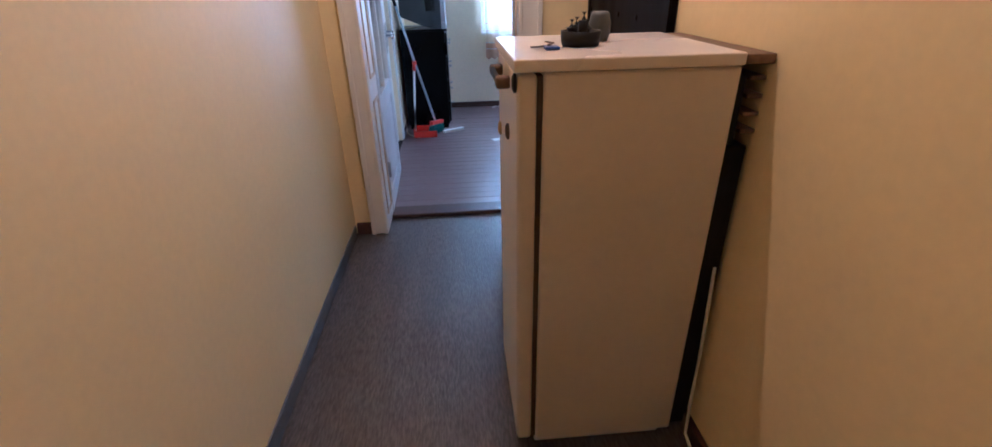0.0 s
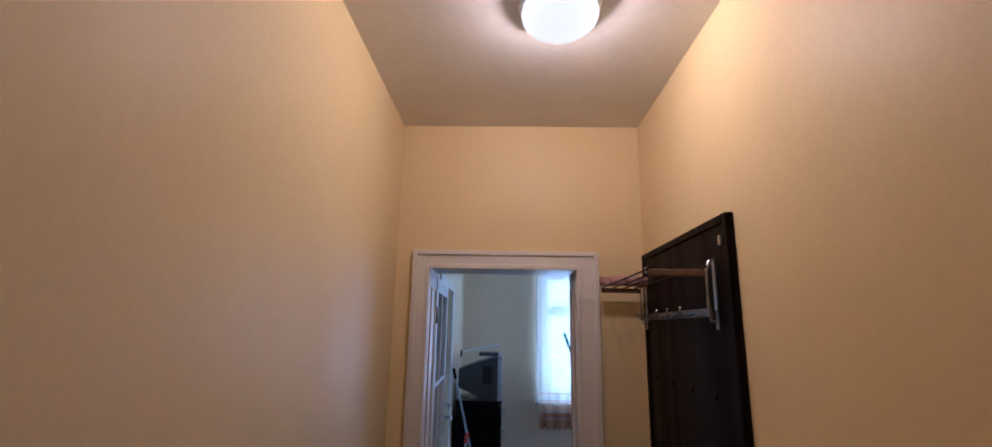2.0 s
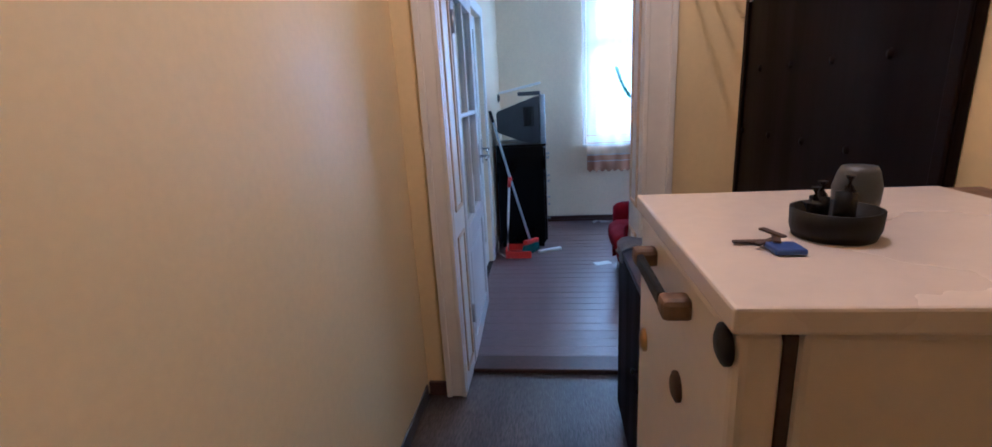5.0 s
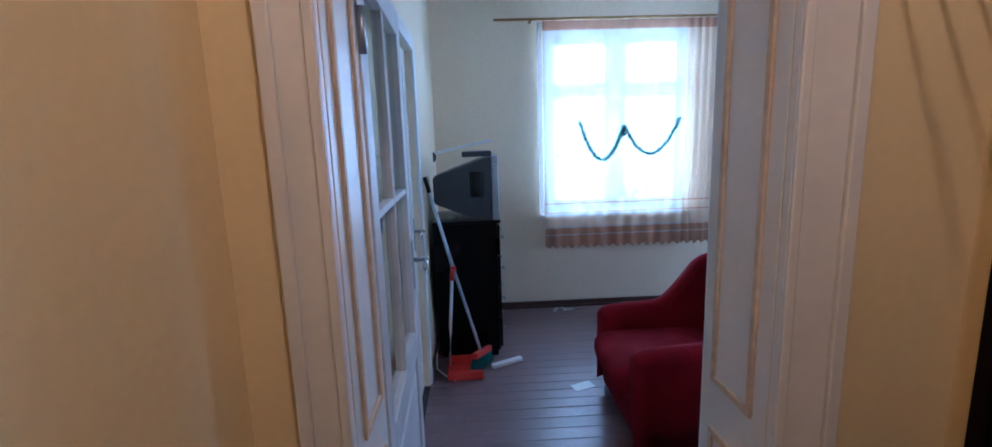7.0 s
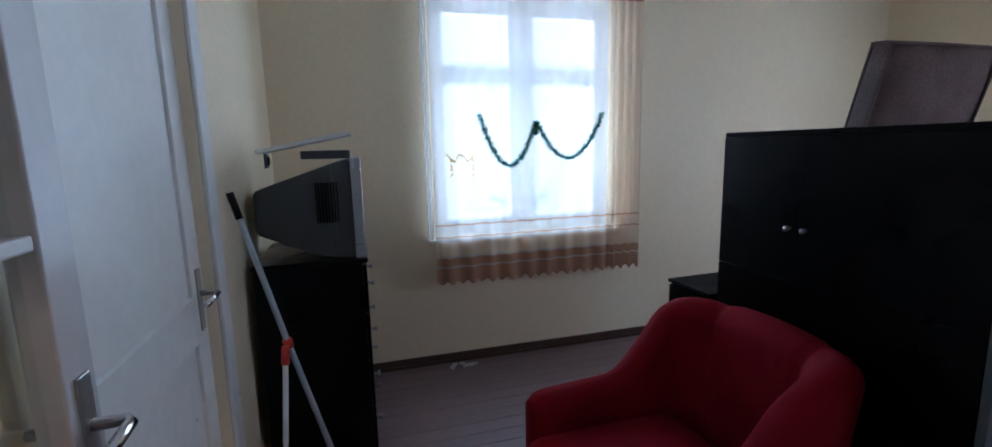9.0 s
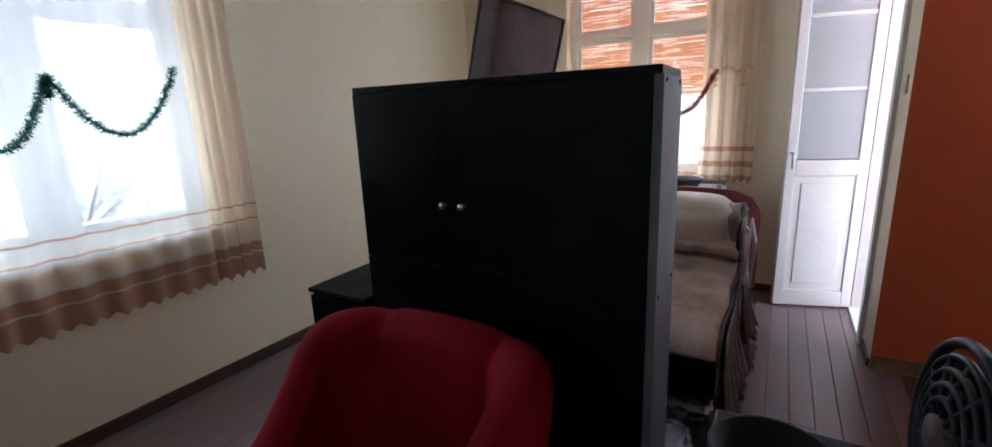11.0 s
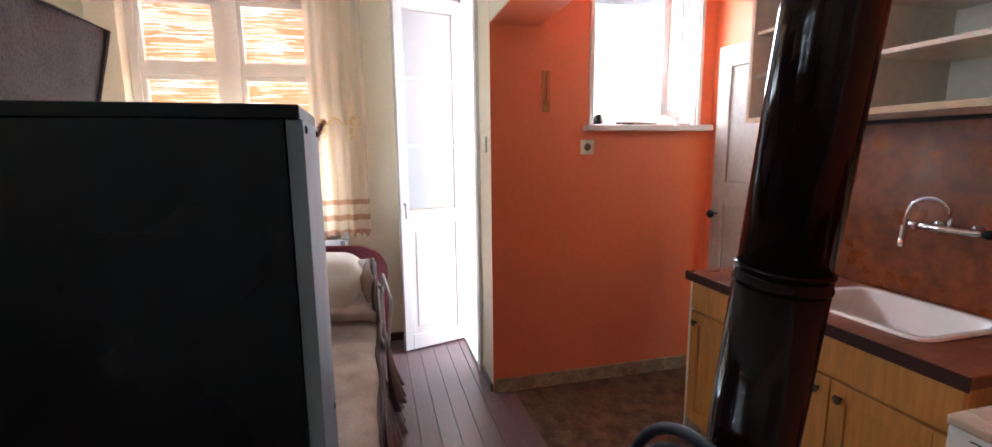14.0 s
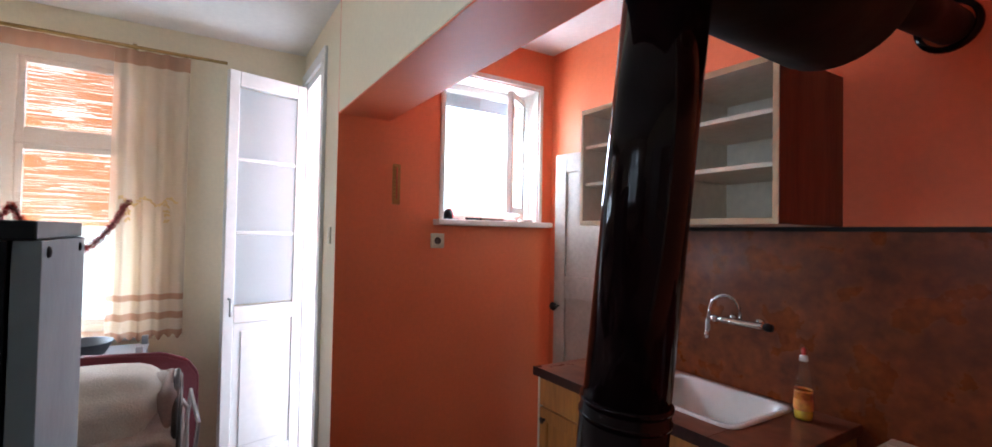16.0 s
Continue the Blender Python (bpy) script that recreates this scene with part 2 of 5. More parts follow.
M_FILMBLUE = surface("pale_blue_shiny_film", (0.30, 0.34, 0.40), 0.18, scale=8, fine=60, grain=0.2, bump=0.5, second=(0.18, 0.21, 0.26), gloss=0.9)
M_MATTRESS = surface("brown_grey_mattress_cloth", (0.16, 0.12, 0.115), 0.9, scale=6, fine=120, grain=0.25, bump=0.4, second=(0.11, 0.08, 0.075))
M_PLUM = surface("plum_cloth", (0.12, 0.008, 0.012), 0.85, scale=6, fine=160, grain=0.15, bump=0.3)
M_PAPER = surface("printed_paper", (0.72, 0.72, 0.72), 0.8, scale=12, fine=90, grain=0.08)
M_STRIP = surface("blue_grey_sticker", (0.34, 0.38, 0.45), 0.6, scale=12, fine=90, grain=0.1)
M_WICK = surface("brown_rubber", (0.06, 0.035, 0.025), 0.7, scale=9, fine=90, grain=0.2)
M_PLUMB = surface("blue_grey_cloth", (0.16, 0.17, 0.21), 0.9, scale=8, fine=120, grain=0.12, bump=0.5)
M_LACEGREY = surface("grey_lace_cloth", (0.22, 0.19, 0.19), 0.6, scale=18, fine=70, grain=0.35, bump=0.5, second=(0.12, 0.10, 0.10))
M_BAG = sheer("grey_plastic_film", (0.45, 0.42, 0.44), 0.45)
M_REDLEATHER = surface("red_leatherette", (0.17, 0.006, 0.006), 0.45, scale=5, fine=120, grain=0.1, bump=0.2, gloss=0.3)
M_GLASS = pane_glass("window_glass")
M_LAMP = glow("opal_lamp_glass", (1.0, 0.84, 0.62), 1.7)
M_GROUND = surface("pale_gravel_yard", (0.50, 0.49, 0.46), 0.95, scale=0.4, fine=6, grain=0.3)
M_BARK = surface("bark", (0.09, 0.075, 0.06), 0.9, scale=6, fine=40, grain=0.25, bump=0.6)
M_LIQUID = surface("yellow_liquid", (0.75, 0.48, 0.04), 0.15, scale=9, fine=60, grain=0.02, coat=0.6)
M_LABEL = surface("red_yellow_label", (0.75, 0.35, 0.05), 0.5, scale=25, fine=90, grain=0.1, second=(0.6, 0.08, 0.05))
M_CLEARPL = pane_glass("clear_plastic")


# ---- builders ----
def finish(name, bm, mat, parent=None, smooth=False):
    me = bpy.data.meshes.new(name)
    bmesh.ops.recalc_face_normals(bm, faces=bm.faces)
    bm.to_mesh(me)
    bm.free()
    for one in mat if isinstance(mat, (list, tuple)) else [mat]:
        me.materials.append(one)
    if smooth:
        for p in me.polygons:
            p.use_smooth = True
    ob = new(name, me)
    if parent:
        ob.parent = parent
    return ob


def add_box(bm, lo, hi, bevel=0.0, turn=None, seg=2):
    lo, hi = Vector(lo), Vector(hi)
    made = bmesh.ops.create_cube(bm, size=1.0)["verts"]
    for v in made:
        v.co = Vector(((v.co.x + 0.5) * (hi.x - lo.x) + lo.x, (v.co.y + 0.5) * (hi.y - lo.y) + lo.y, (v.co.z + 0.5) * (hi.z - lo.z) + lo.z))
    if turn:
        bmesh.ops.transform(bm, matrix=turn, verts=made)
    if bevel:
        edges = list({e for v in made for e in v.link_edges})
        bmesh.ops.bevel(bm, geom=edges, offset=bevel, segments=seg, affect="EDGES", profile=0.5)


def box(name, lo, hi, mat, parent=None, bevel=0.003, turn=None, seg=2):
    bm = bmesh.new()
    add_box(bm, lo, hi, bevel, turn, seg)
    return finish(name, bm, mat, parent)


def boxes(name, parts, mat, parent=None, bevel=0.003):
    bm = bmesh.new()
    for lo, hi in parts:
        add_box(bm, lo, hi, bevel)
    return finish(name, bm, mat, parent)


def add_tube(bm, pts, r, sides=12, cap=True):
    pts = [Vector(p) for p in pts]
    rings = []
    up = Vector((0.013, 0.021, 1))
    for k, p in enumerate(pts):
        d = (pts[min(k + 1, len(pts) - 1)] - pts[max(k - 1, 0)]).normalized()
        a = d.cross(up)
        if a.length < 0.05:
            a = d.cross(Vector((1, 0.03, 0)))
        a.normalize()
        b = d.cross(a)
        rad = r[k] if isinstance(r, (list, tuple)) else r
        rings.append([bm.verts.new(p + rad * (math.cos(q) * a + math.sin(q) * b)) for q in (2 * math.pi * s / sides for s in range(sides))])
    for one, two in zip(rings, rings[1:]):
        for s in range(sides):
            bm.faces.new((one[s], one[(s + 1) % sides], two[(s + 1) % sides], two[s]))
    if cap:
        bm.faces.new(rings[0])
        bm.faces.new(rings[-1])


def tube(name, pts, r, mat, parent=None, sides=12):
    bm = bmesh.new()
    add_tube(bm, pts, r, sides)
    return finish(name, bm, mat, parent, smooth=True)


def lathe(name, profile, mat, parent=None, at=(0, 0, 0), turn=None, sides=24):
    """profile: pairs of radius and height."""
    bm = bmesh.new()
    rings = []
    for r, z in profile:
        rings.append([bm.verts.new((max(r, 1e-4) * math.cos(q), max(r, 1e-4) * math.sin(q), z)) for q in (2 * math.pi * s / sides for s in range(sides))])
    for one, two in zip(rings, rings[1:]):
        for s in range(sides):
            bm.faces.new((one[s], one[(s + 1) % sides], two[(s + 1) % sides], two[s]))
    m = Matrix.Translation(at) @ (turn or Matrix())
    bmesh.ops.transform(bm, matrix=m, verts=bm.verts)
    bmesh.ops.remove_doubles(bm, verts=bm.verts, dist=1e-5)
    ob = finish(name, bm, mat, parent, smooth=True)
    return ob


def empty(name, at=(0, 0, 0), rz=0.0):
    ob = new(name)
    ob.empty_display_size = 0.1
    ob.matrix_basis = pose(*at, 0, 0, rz)
    return ob


def wall(name, lo, hi, holes, axis, mat, label, category="wall"):
    """A wall as joined blocks about its holes. axis: the way it runs (0: x, 1: y). holes: from, to, bottom, top."""
    bm = bmesh.new()
    a0, a1 = lo[axis], hi[axis]

    def block(s, e, z0, z1):
        if e - s > 1e-4 and z1 - z0 > 1e-4:
            l, h = list(lo), list(hi)
            l[axis], h[axis], l[2], h[2] = s, e, z0, z1
            add_box(bm, l, h)

    at = a0
    for s, e, z0, z1 in sorted(holes):
        block(at, s, lo[2], hi[2])
        block(s, e, lo[2], z0)
        block(s, e, z1, hi[2])
        at = e
    block(at, a1, lo[2], hi[2])
    return tagged(finish(name, bm, mat), label, category, kind="structure")


# ---- the walls, floors and ceilings ----
HX, HC = 1.365, 2.875          # hall width and height
RC = 2.67                      # room height
WX, NY, EX = 0.08, 3.30, 4.82  # room: west, north and east faces
BY, KX, SY = 0.20, 3.845, -1.19  # balcony wall face, kitchen east face, kitchen south face
DT = 0.26                      # thickness of the wall with the door

wall("wall_hall_west", (-0.23, -3.9, 0), (-0.025, 0, HC), [], 1, M_HALL, "smooth cream painted wall of the narrow hall")
wall("wall_hall_east", (HX, -3.9, 0), (HX + 0.05, 0, HC), [], 1, M_HALL, "smooth cream painted wall of the narrow hall")
wall("wall_hall_south", (-0.23, -4.1, 0), (HX + 0.11, -3.9, HC), [], 0, M_HALL, "cream painted end wall of the hall")
wall("wall_hall_north", (-0.23, 0, 0), (HX + 0.05, 0.13, HC), [(0.17, 0.985, 0, 2.022)], 0, M_HALL, "cream painted hall wall round the doorway")
wall("wall_room_south", (-0.2, 0.13, 0), (HX + 0.05, DT, HC), [(0.17, 0.985, 0, 2.022)], 0, M_ROOM, "pale yellow room wall round the doorway")
wall("wall_room_west", (WX - 0.2, DT, 0), (WX, NY + 0.35, RC + 0.2), [(1.16, 1.96, 0, 2.03)], 1, M_ROOM, "pale yellow painted room wall with a white door")
wall("wall_room_north", (WX - 0.2, NY, 0), (EX + 0.35, NY + 0.35, RC + 0.2), [(1.03, 2.30, 0.865, 2.40)], 0, M_ROOM, "pale yellow painted room wall with a window")
wall("wall_room_east", (EX, BY - 0.2, 0), (EX + 0.35, NY, RC + 0.2), [(1.13, 2.30, 0.86, 2.46)], 1, M_ROOM, "pale yellow painted room wall with a window")
wall("wall_balcony", (KX + 0.004, BY - 0.27, 0), (EX, BY, RC + 0.2), [(4.20, 4.74, 0.0, 2.45)], 0, M_ROOM, "pale yellow painted wall with the balcony door")
wall("wall_kitchen_east", (KX, SY - 0.2, 0), (KX + 0.3, BY - 0.275, RC + 0.2), [(-1.08, -0.40, 1.555, 2.42)], 1, M_ORANGE, "orange painted kitchen wall with a small window")
box("wall_pier", (KX, BY - 0.275, 0), (KX + 0.0035, BY, RC), M_ORANGE, bevel=0)
tagged(bpy.data.objects["wall_pier"], "orange painted end face of the balcony wall", "wall", kind="structure")
wall("wall_kitchen_south", (HX + 0.05, SY - 0.2, 0), (KX, SY, RC + 0.2), [(3.10, 3.70, 0, 1.99)], 0, M_ORANGE, "orange painted kitchen wall behind the sink")
wall("wall_kitchen_west", (HX + 0.05, SY, 0), (HX + 0.07, DT, RC + 0.2), [], 1, M_ORANGE, "orange painted short kitchen wall")
# the beam over the kitchen's opening: yellow face, orange underside
box("beam", (HX + 0.07, BY - 0.27, 2.085), (KX, BY, RC + 0.2), M_ROOM, bevel=0.004)
tagged(bpy.data.objects["beam"], "pale yellow painted beam over the kitchen opening", "beam", kind="structure")
box("beam_soffit", (HX + 0.07, BY - 0.275, 2.078), (KX, BY - 0.003, 2.085), M_ORANGE, bevel=0.001)
tagged(bpy.data.objects["beam_soffit"], "orange painted underside of the beam", "beam", kind="structure")
box("beam_back", (HX + 0.07, BY - 0.276, 2.085), (KX, BY - 0.27, RC), M_ORANGE, bevel=0)
tagged(bpy.data.objects["beam_back"], "orange painted kitchen side of the beam", "beam", kind="structure")
tagged(box("ceiling_hall", (-0.23, -4.1, HC), (HX + 0.11, 0.13, HC + 0.15), M_CEIL, bevel=0), "plain off-white painted hall ceiling", "ceiling", kind="structure")
tagged(boxes("ceiling_room", [((WX - 0.2, 0.131, RC), (EX + 0.35, NY + 0.35, RC + 0.15)), ((HX + 0.051, SY - 0.2, RC), (EX + 0.35, 0.131, RC + 0.15))], M_CEIL, bevel=0), "off-white painted room ceiling with small cracks", "ceiling", kind="structure")
tagged(box("floor_hall", (-0.23, -4.1, -0.2), (HX + 0.05, 0.27, -0.004), M_LINO, bevel=0), "grey-brown worn linoleum floor of the hall", "floor", kind="structure")
tagged(box("floor_kitchen", (HX + 0.05, SY - 0.2, -0.2), (KX, 0.10, 0.0), M_KFLOOR, bevel=0), "worn brown linoleum kitchen floor", "floor", kind="structure")
floor = tagged(box("floor_room", (WX - 0.2, 0.10, -0.2), (EX + 0.35, NY + 0.35, -0.012), M_GAP, bevel=0), "brown painted board floor, glossy and worn", "floor", kind="structure")

# doorway trim
CAS = [((0.082, -0.022, 0), (0.17, 0, 2.108)), ((0.985, -0.022, 0), (1.10, 0, 2.108)), ((0.17, -0.022, 2.022), (0.985, 0, 2.108)),
       ((0.074, -0.034, 0), (0.10, -0.0225, 2.118)), ((1.082, -0.034, 0), (1.108, -0.0225, 2.118)), ((0.10, -0.034, 2.092), (1.082, -0.0225, 2.118)),
       ((0.150, -0.030, 0), (0.170, -0.0225, 2.03)), ((0.985, -0.030, 0), (1.005, -0.0225, 2.03)), ((0.17, -0.030, 2.015), (0.985, -0.0225, 2.04))]
tagged(boxes("door_casing_hall", CAS, M_WORN), "white painted moulded door casing, worn", "door casing", kind="structure")
MOULD = []
REV = [((0.166, 0.0, 0), (0.1715, DT + 0.005, 2.022)), ((0.9835, 0.0, 0), (0.989, DT + 0.005, 2.022)), ((0.17, 0, 2.0165), (0.985, DT + 0.005, 2.026))]
for z0, z1 in ((0.10, 0.80), (0.92, 1.92)):
    for x0, x1 in ((0.1717, 0.1795), (0.9755, 0.9833)):
        MOULD += [((x0, 0.045, z0), (x1, 0.062, z1)), ((x0, DT - 0.062, z0), (x1, DT - 0.045, z1)),
                ((x0, 0.062, z0), (x1, DT - 0.062, z0 + 0.017)), ((x0, 0.062, z1 - 0.017), (x1, DT - 0.062, z1))]
M_TANPAINT = surface("ochre_tan_paint", (0.54, 0.40, 0.25), 0.5, scale=9, fine=40, grain=0.12, second=(0.63, 0.51, 0.37))
tagged(boxes("reveal_moulding", MOULD, M_TANPAINT, bevel=0.002), "ochre tan mouldings on the door reveal", "moulding", kind="structure")
tagged(boxes("door_reveal", REV, M_WORN, bevel=0.002), "white painted panelled door reveal, scuffed", "door frame", kind="structure")
tagged(boxes("door_casing_room", [((0.085, DT, 0), (0.168, DT + 0.02, 2.10)), ((0.987, DT, 0), (1.08, DT + 0.02, 2.10)), ((0.168, DT, 2.02), (0.987, DT + 0.02, 2.10))], M_WHITE), "white painted door casing", "door casing", kind="structure")
tagged(boxes("door_threshold", [((0.172, 0.19, -0.002), (0.983, 0.33, 0.022)), ], M_SKIRT, bevel=0.006), "dark brown wooden door threshold", "threshold", kind="structure")

# skirtings
tagged(box("baseboard_hall_west", (-0.025, -3.9, 0), (-0.016, -0.036, 0.075), M_GREYSKIRT, bevel=0.004), "grey painted skirting along the hall", "skirting", kind="structure")
tagged(box("baseboard_hall_east", (HX - 0.02, -3.9, 0), (HX, -1.06, 0.08), M_SKIRT, bevel=0.004), "dark brown skirting along the hall", "skirting", kind="structure")
tagged(box("baseboard_hall_north", (-0.0155, -0.02, 0), (0.073, 0, 0.075), M_SKIRT, bevel=0.004), "brown skirting stub beside the doorway", "skirting", kind="structure")
tagged(boxes("baseboard_north", [((WX, NY - 0.016, 0), (EX, NY, 0.06)), ((WX, NY - 0.03, 0), (EX, NY - 0.0165, 0.022))], M_SKIRT, bevel=0.003), "dark brown skirting below the window", "skirting", kind="structure")
tagged(box("baseboard_east", (EX - 0.016, BY + 0.02, 0), (EX, NY - 0.032, 0.06), M_SKIRT, bevel=0.003), "dark brown skirting below the window", "skirting", kind="structure")
tagged(box("baseboard_west", (WX, 2.07, 0), (WX + 0.016, NY - 0.032, 0.06), M_SKIRT, bevel=0.003), "dark brown skirting", "skirting", kind="structure")
tagged(box("baseboard_kitchen", (KX - 0.015, SY + 0.1, 0), (KX, BY - 0.005, 0.085), M_CEMENT, bevel=0.004), "bare plaster skirting strip, chipped and stained", "skirting", kind="structure")
tagged(box("baseboard_balcony", (KX + 0.01, BY, 0), (4.11, BY + 0.012, 0.05), M_SKIRT, bevel=0.003), "dark brown skirting", "skirting", kind="structure")
tagged(box("splashback", (HX + 0.071, SY, 0.05), (3.09, SY + 0.012, 1.508), M_SPLASH, bevel=0.002), "brown marbled hardboard splashback", "splashback", kind="structure")
tagged(box("splashback_trim", (HX + 0.071, SY, 1.508), (3.09, SY + 0.018, 1.524), M_IRON, bevel=0.002), "black trim strip on the splashback", "trim", kind="structure")

# ---- windows ----
def window_north():
    w = tagged(empty("window_1", (1.665, NY + 0.10, 0.865)), "white painted wooden casement window with four lights", "window", kind="structure")
    x0, x1, z0, z1 = -0.632, 0.632, 0.0, 1.533
    boxes("frame", [((x0, 0, z0), (x0 + 0.055, 0.07, z1)), ((x1 - 0.055, 0, z0), (x1, 0.07, z1)), ((x0 + 0.055, 0, z1 - 0.06), (x1 - 0.055, 0.07, z1)),
                    ((x0 + 0.055, 0, z0), (x1 - 0.055, 0.07, 0.06)), ((-0.055, -0.01, 0.06), (0.055, 0.07, z1 - 0.06)),
                    ((x0 + 0.055, 0.005, 1.03), (-0.055, 0.06, 1.075)), ((0.055, 0.005, 1.03), (x1 - 0.055, 0.06, 1.075))], M_WHITE, w)
    for s in (-1, 1):
        a, b = sorted((s * 0.056, s * (0.632 - 0.056)))
        boxes("sash", [((a, 0.012, 0.061), (a + 0.04, 0.05, 1.029)), ((b - 0.04, 0.012, 0.061), (b, 0.05, 1.029)), ((a + 0.04, 0.012, 0.061), (b - 0.04, 0.05, 0.105)), ((a + 0.04, 0.012, 0.985), (b - 0.04, 0.05, 1.029)),
                       ((a, 0.012, 1.076), (a + 0.04, 0.05, z1 - 0.061)), ((b - 0.04, 0.012, 1.076), (b, 0.05, z1 - 0.061)), ((a + 0.04, 0.012, 1.076), (b - 0.04, 0.05, 1.115)), ((a + 0.04, 0.012, z1 - 0.10), (b - 0.04, 0.05, z1 - 0.061))], M_WHITE, w)
        for p, q in ((0.10, 0.99), (1.11, z1 - 0.095)):
            g = box("pane", (a + 0.035, 0.029, p), (b - 0.035, 0.033, q), M_GLASS, w, bevel=0)
            g.visible_shadow = False
    box("sill", (-0.70, -0.17, -0.035), (0.68, -0.001, -0.001), M_WORN, w, bevel=0.006)
    return w


def window_east():
    w = tagged(empty("window_2", (EX + 0.10, 1.715, 0.86), -90), "white painted wooden casement window with four lights", "window", kind="structure")
    x0, x1, z1 = -0.58, 0.58, 1.595
    boxes("frame", [((x0, 0, 0), (x0 + 0.05, 0.07, z1)), ((x1 - 0.05, 0, 0), (x1, 0.07, z1)), ((x0 + 0.05, 0, z1 - 0.05), (x1 - 0.05, 0.07, z1)), ((x0 + 0.05, 0, 0), (x1 - 0.05, 0.07, 0.05)),
                    ((-0.06, -0.012, 0.05), (0.06, 0.07, z1 - 0.05)), ((x0 + 0.05, -0.006, 1.065), (-0.06, 0.06, 1.125)), ((0.06, -0.006, 1.065), (x1 - 0.05, 0.06, 1.125))], M_WORN, w)
    for s in (-1, 1):
        a, b = sorted((s * 0.061, s * 0.529))
        for p, q in ((0.052, 1.064), (1.127, z1 - 0.052)):
            boxes("sash", [((a, 0.012, p), (a + 0.03, 0.05, q)), ((b - 0.03, 0.012, p), (b, 0.05, q)), ((a + 0.03, 0.012, p), (b - 0.03, 0.05, p + 0.03)), ((a + 0.03, 0.012, q - 0.03), (b - 0.03, 0.05, q))], M_WORN, w)
            g = box("pane", (a + 0.025, 0.029, p + 0.025), (b - 0.025, 0.033, q - 0.025), M_GLASS, w, bevel=0)
            g.visible_shadow = False
    box("sill", (-0.64, -0.15, -0.035), (0.64, -0.001, -0.001), M_WORN, w, bevel=0.006)
    return w


def window_kitchen():
    w = tagged(empty("window_3", (KX + 0.16, -0.74, 1.555), -90), "small white wooden window with one sash ajar", "window", kind="structure")
    x0, x1, z1 = -0.34, 0.34, 0.865
    boxes("frame", [((x0, 0, 0), (x0 + 0.04, 0.06, z1)), ((x1 - 0.04, 0, 0), (x1, 0.06, z1)), ((x0 + 0.04, 0, z1 - 0.05), (x1 - 0.04, 0.06, z1)), ((x0 + 0.04, 0, 0), (x1 - 0.04, 0.06, 0.04))], M_WHITE, w)
    boxes("casing", [((x0 - 0.025, -0.172, -0.005), (x0, -0.158, z1 + 0.03)), ((x1, -0.172, -0.005), (x1 + 0.025, -0.158, z1 + 0.03)), ((x0, -0.172, z1), (x1, -0.158, z1 + 0.03)),
                     ((x0, -0.158, 0.0), (x0 + 0.008, 0.0, z1)), ((x1 - 0.008, -0.158, 0), (x1, 0, z1)), ((x0 + 0.008, -0.158, z1 - 0.01), (x1 - 0.008, 0, z1))], M_WORN, w, bevel=0.002)
    turn = pose(x1 - 0.045, -0.006, 0) @ pose(0, 0, 0, 0, 0, 40)
    bm = bmesh.new()
    for lo, hi in (((-0.30, -0.035, 0.05), (-0.262, 0, z1 - 0.06)), ((-0.038, -0.035, 0.05), (0, 0, z1 - 0.06)), ((-0.262, -0.035, 0.05), (-0.038, 0, 0.09)), ((-0.262, -0.035, z1 - 0.10), (-0.038, 0, z1 - 0.06))):
        add_box(bm, lo, hi, 0.003, turn)
    finish("sash", bm, M_WHITE, w)
    bm = bmesh.new()
    add_box(bm, (-0.268, -0.02, 0.085), (-0.032, -0.016, z1 - 0.095), 0, turn)
    finish("pane", bm, M_GLASS, w).visible_shadow = False
    boxes("shutter_box", [((x0 + 0.04, 0.062, z1 - 0.13), (x1 - 0.04, 0.12, z1 - 0.052)), ((x0 + 0.04, 0.05, z1 - 0.145), (x1 - 0.04, 0.062, z1 - 0.13))], M_SILVERPL, w, 0.003)
    g = box("pane", (x0 + 0.035, 0.025, 0.035), (0.0, 0.029, z1 - 0.045), M_GLASS, w, bevel=0)
    g.visible_shadow = False
    box("sill", (-0.40, -0.235, -0.035), (0.41, -0.001, -0.001), M_WORN, w, bevel=0.005)
    return w


window_north(), window_east(), window_kitchen()


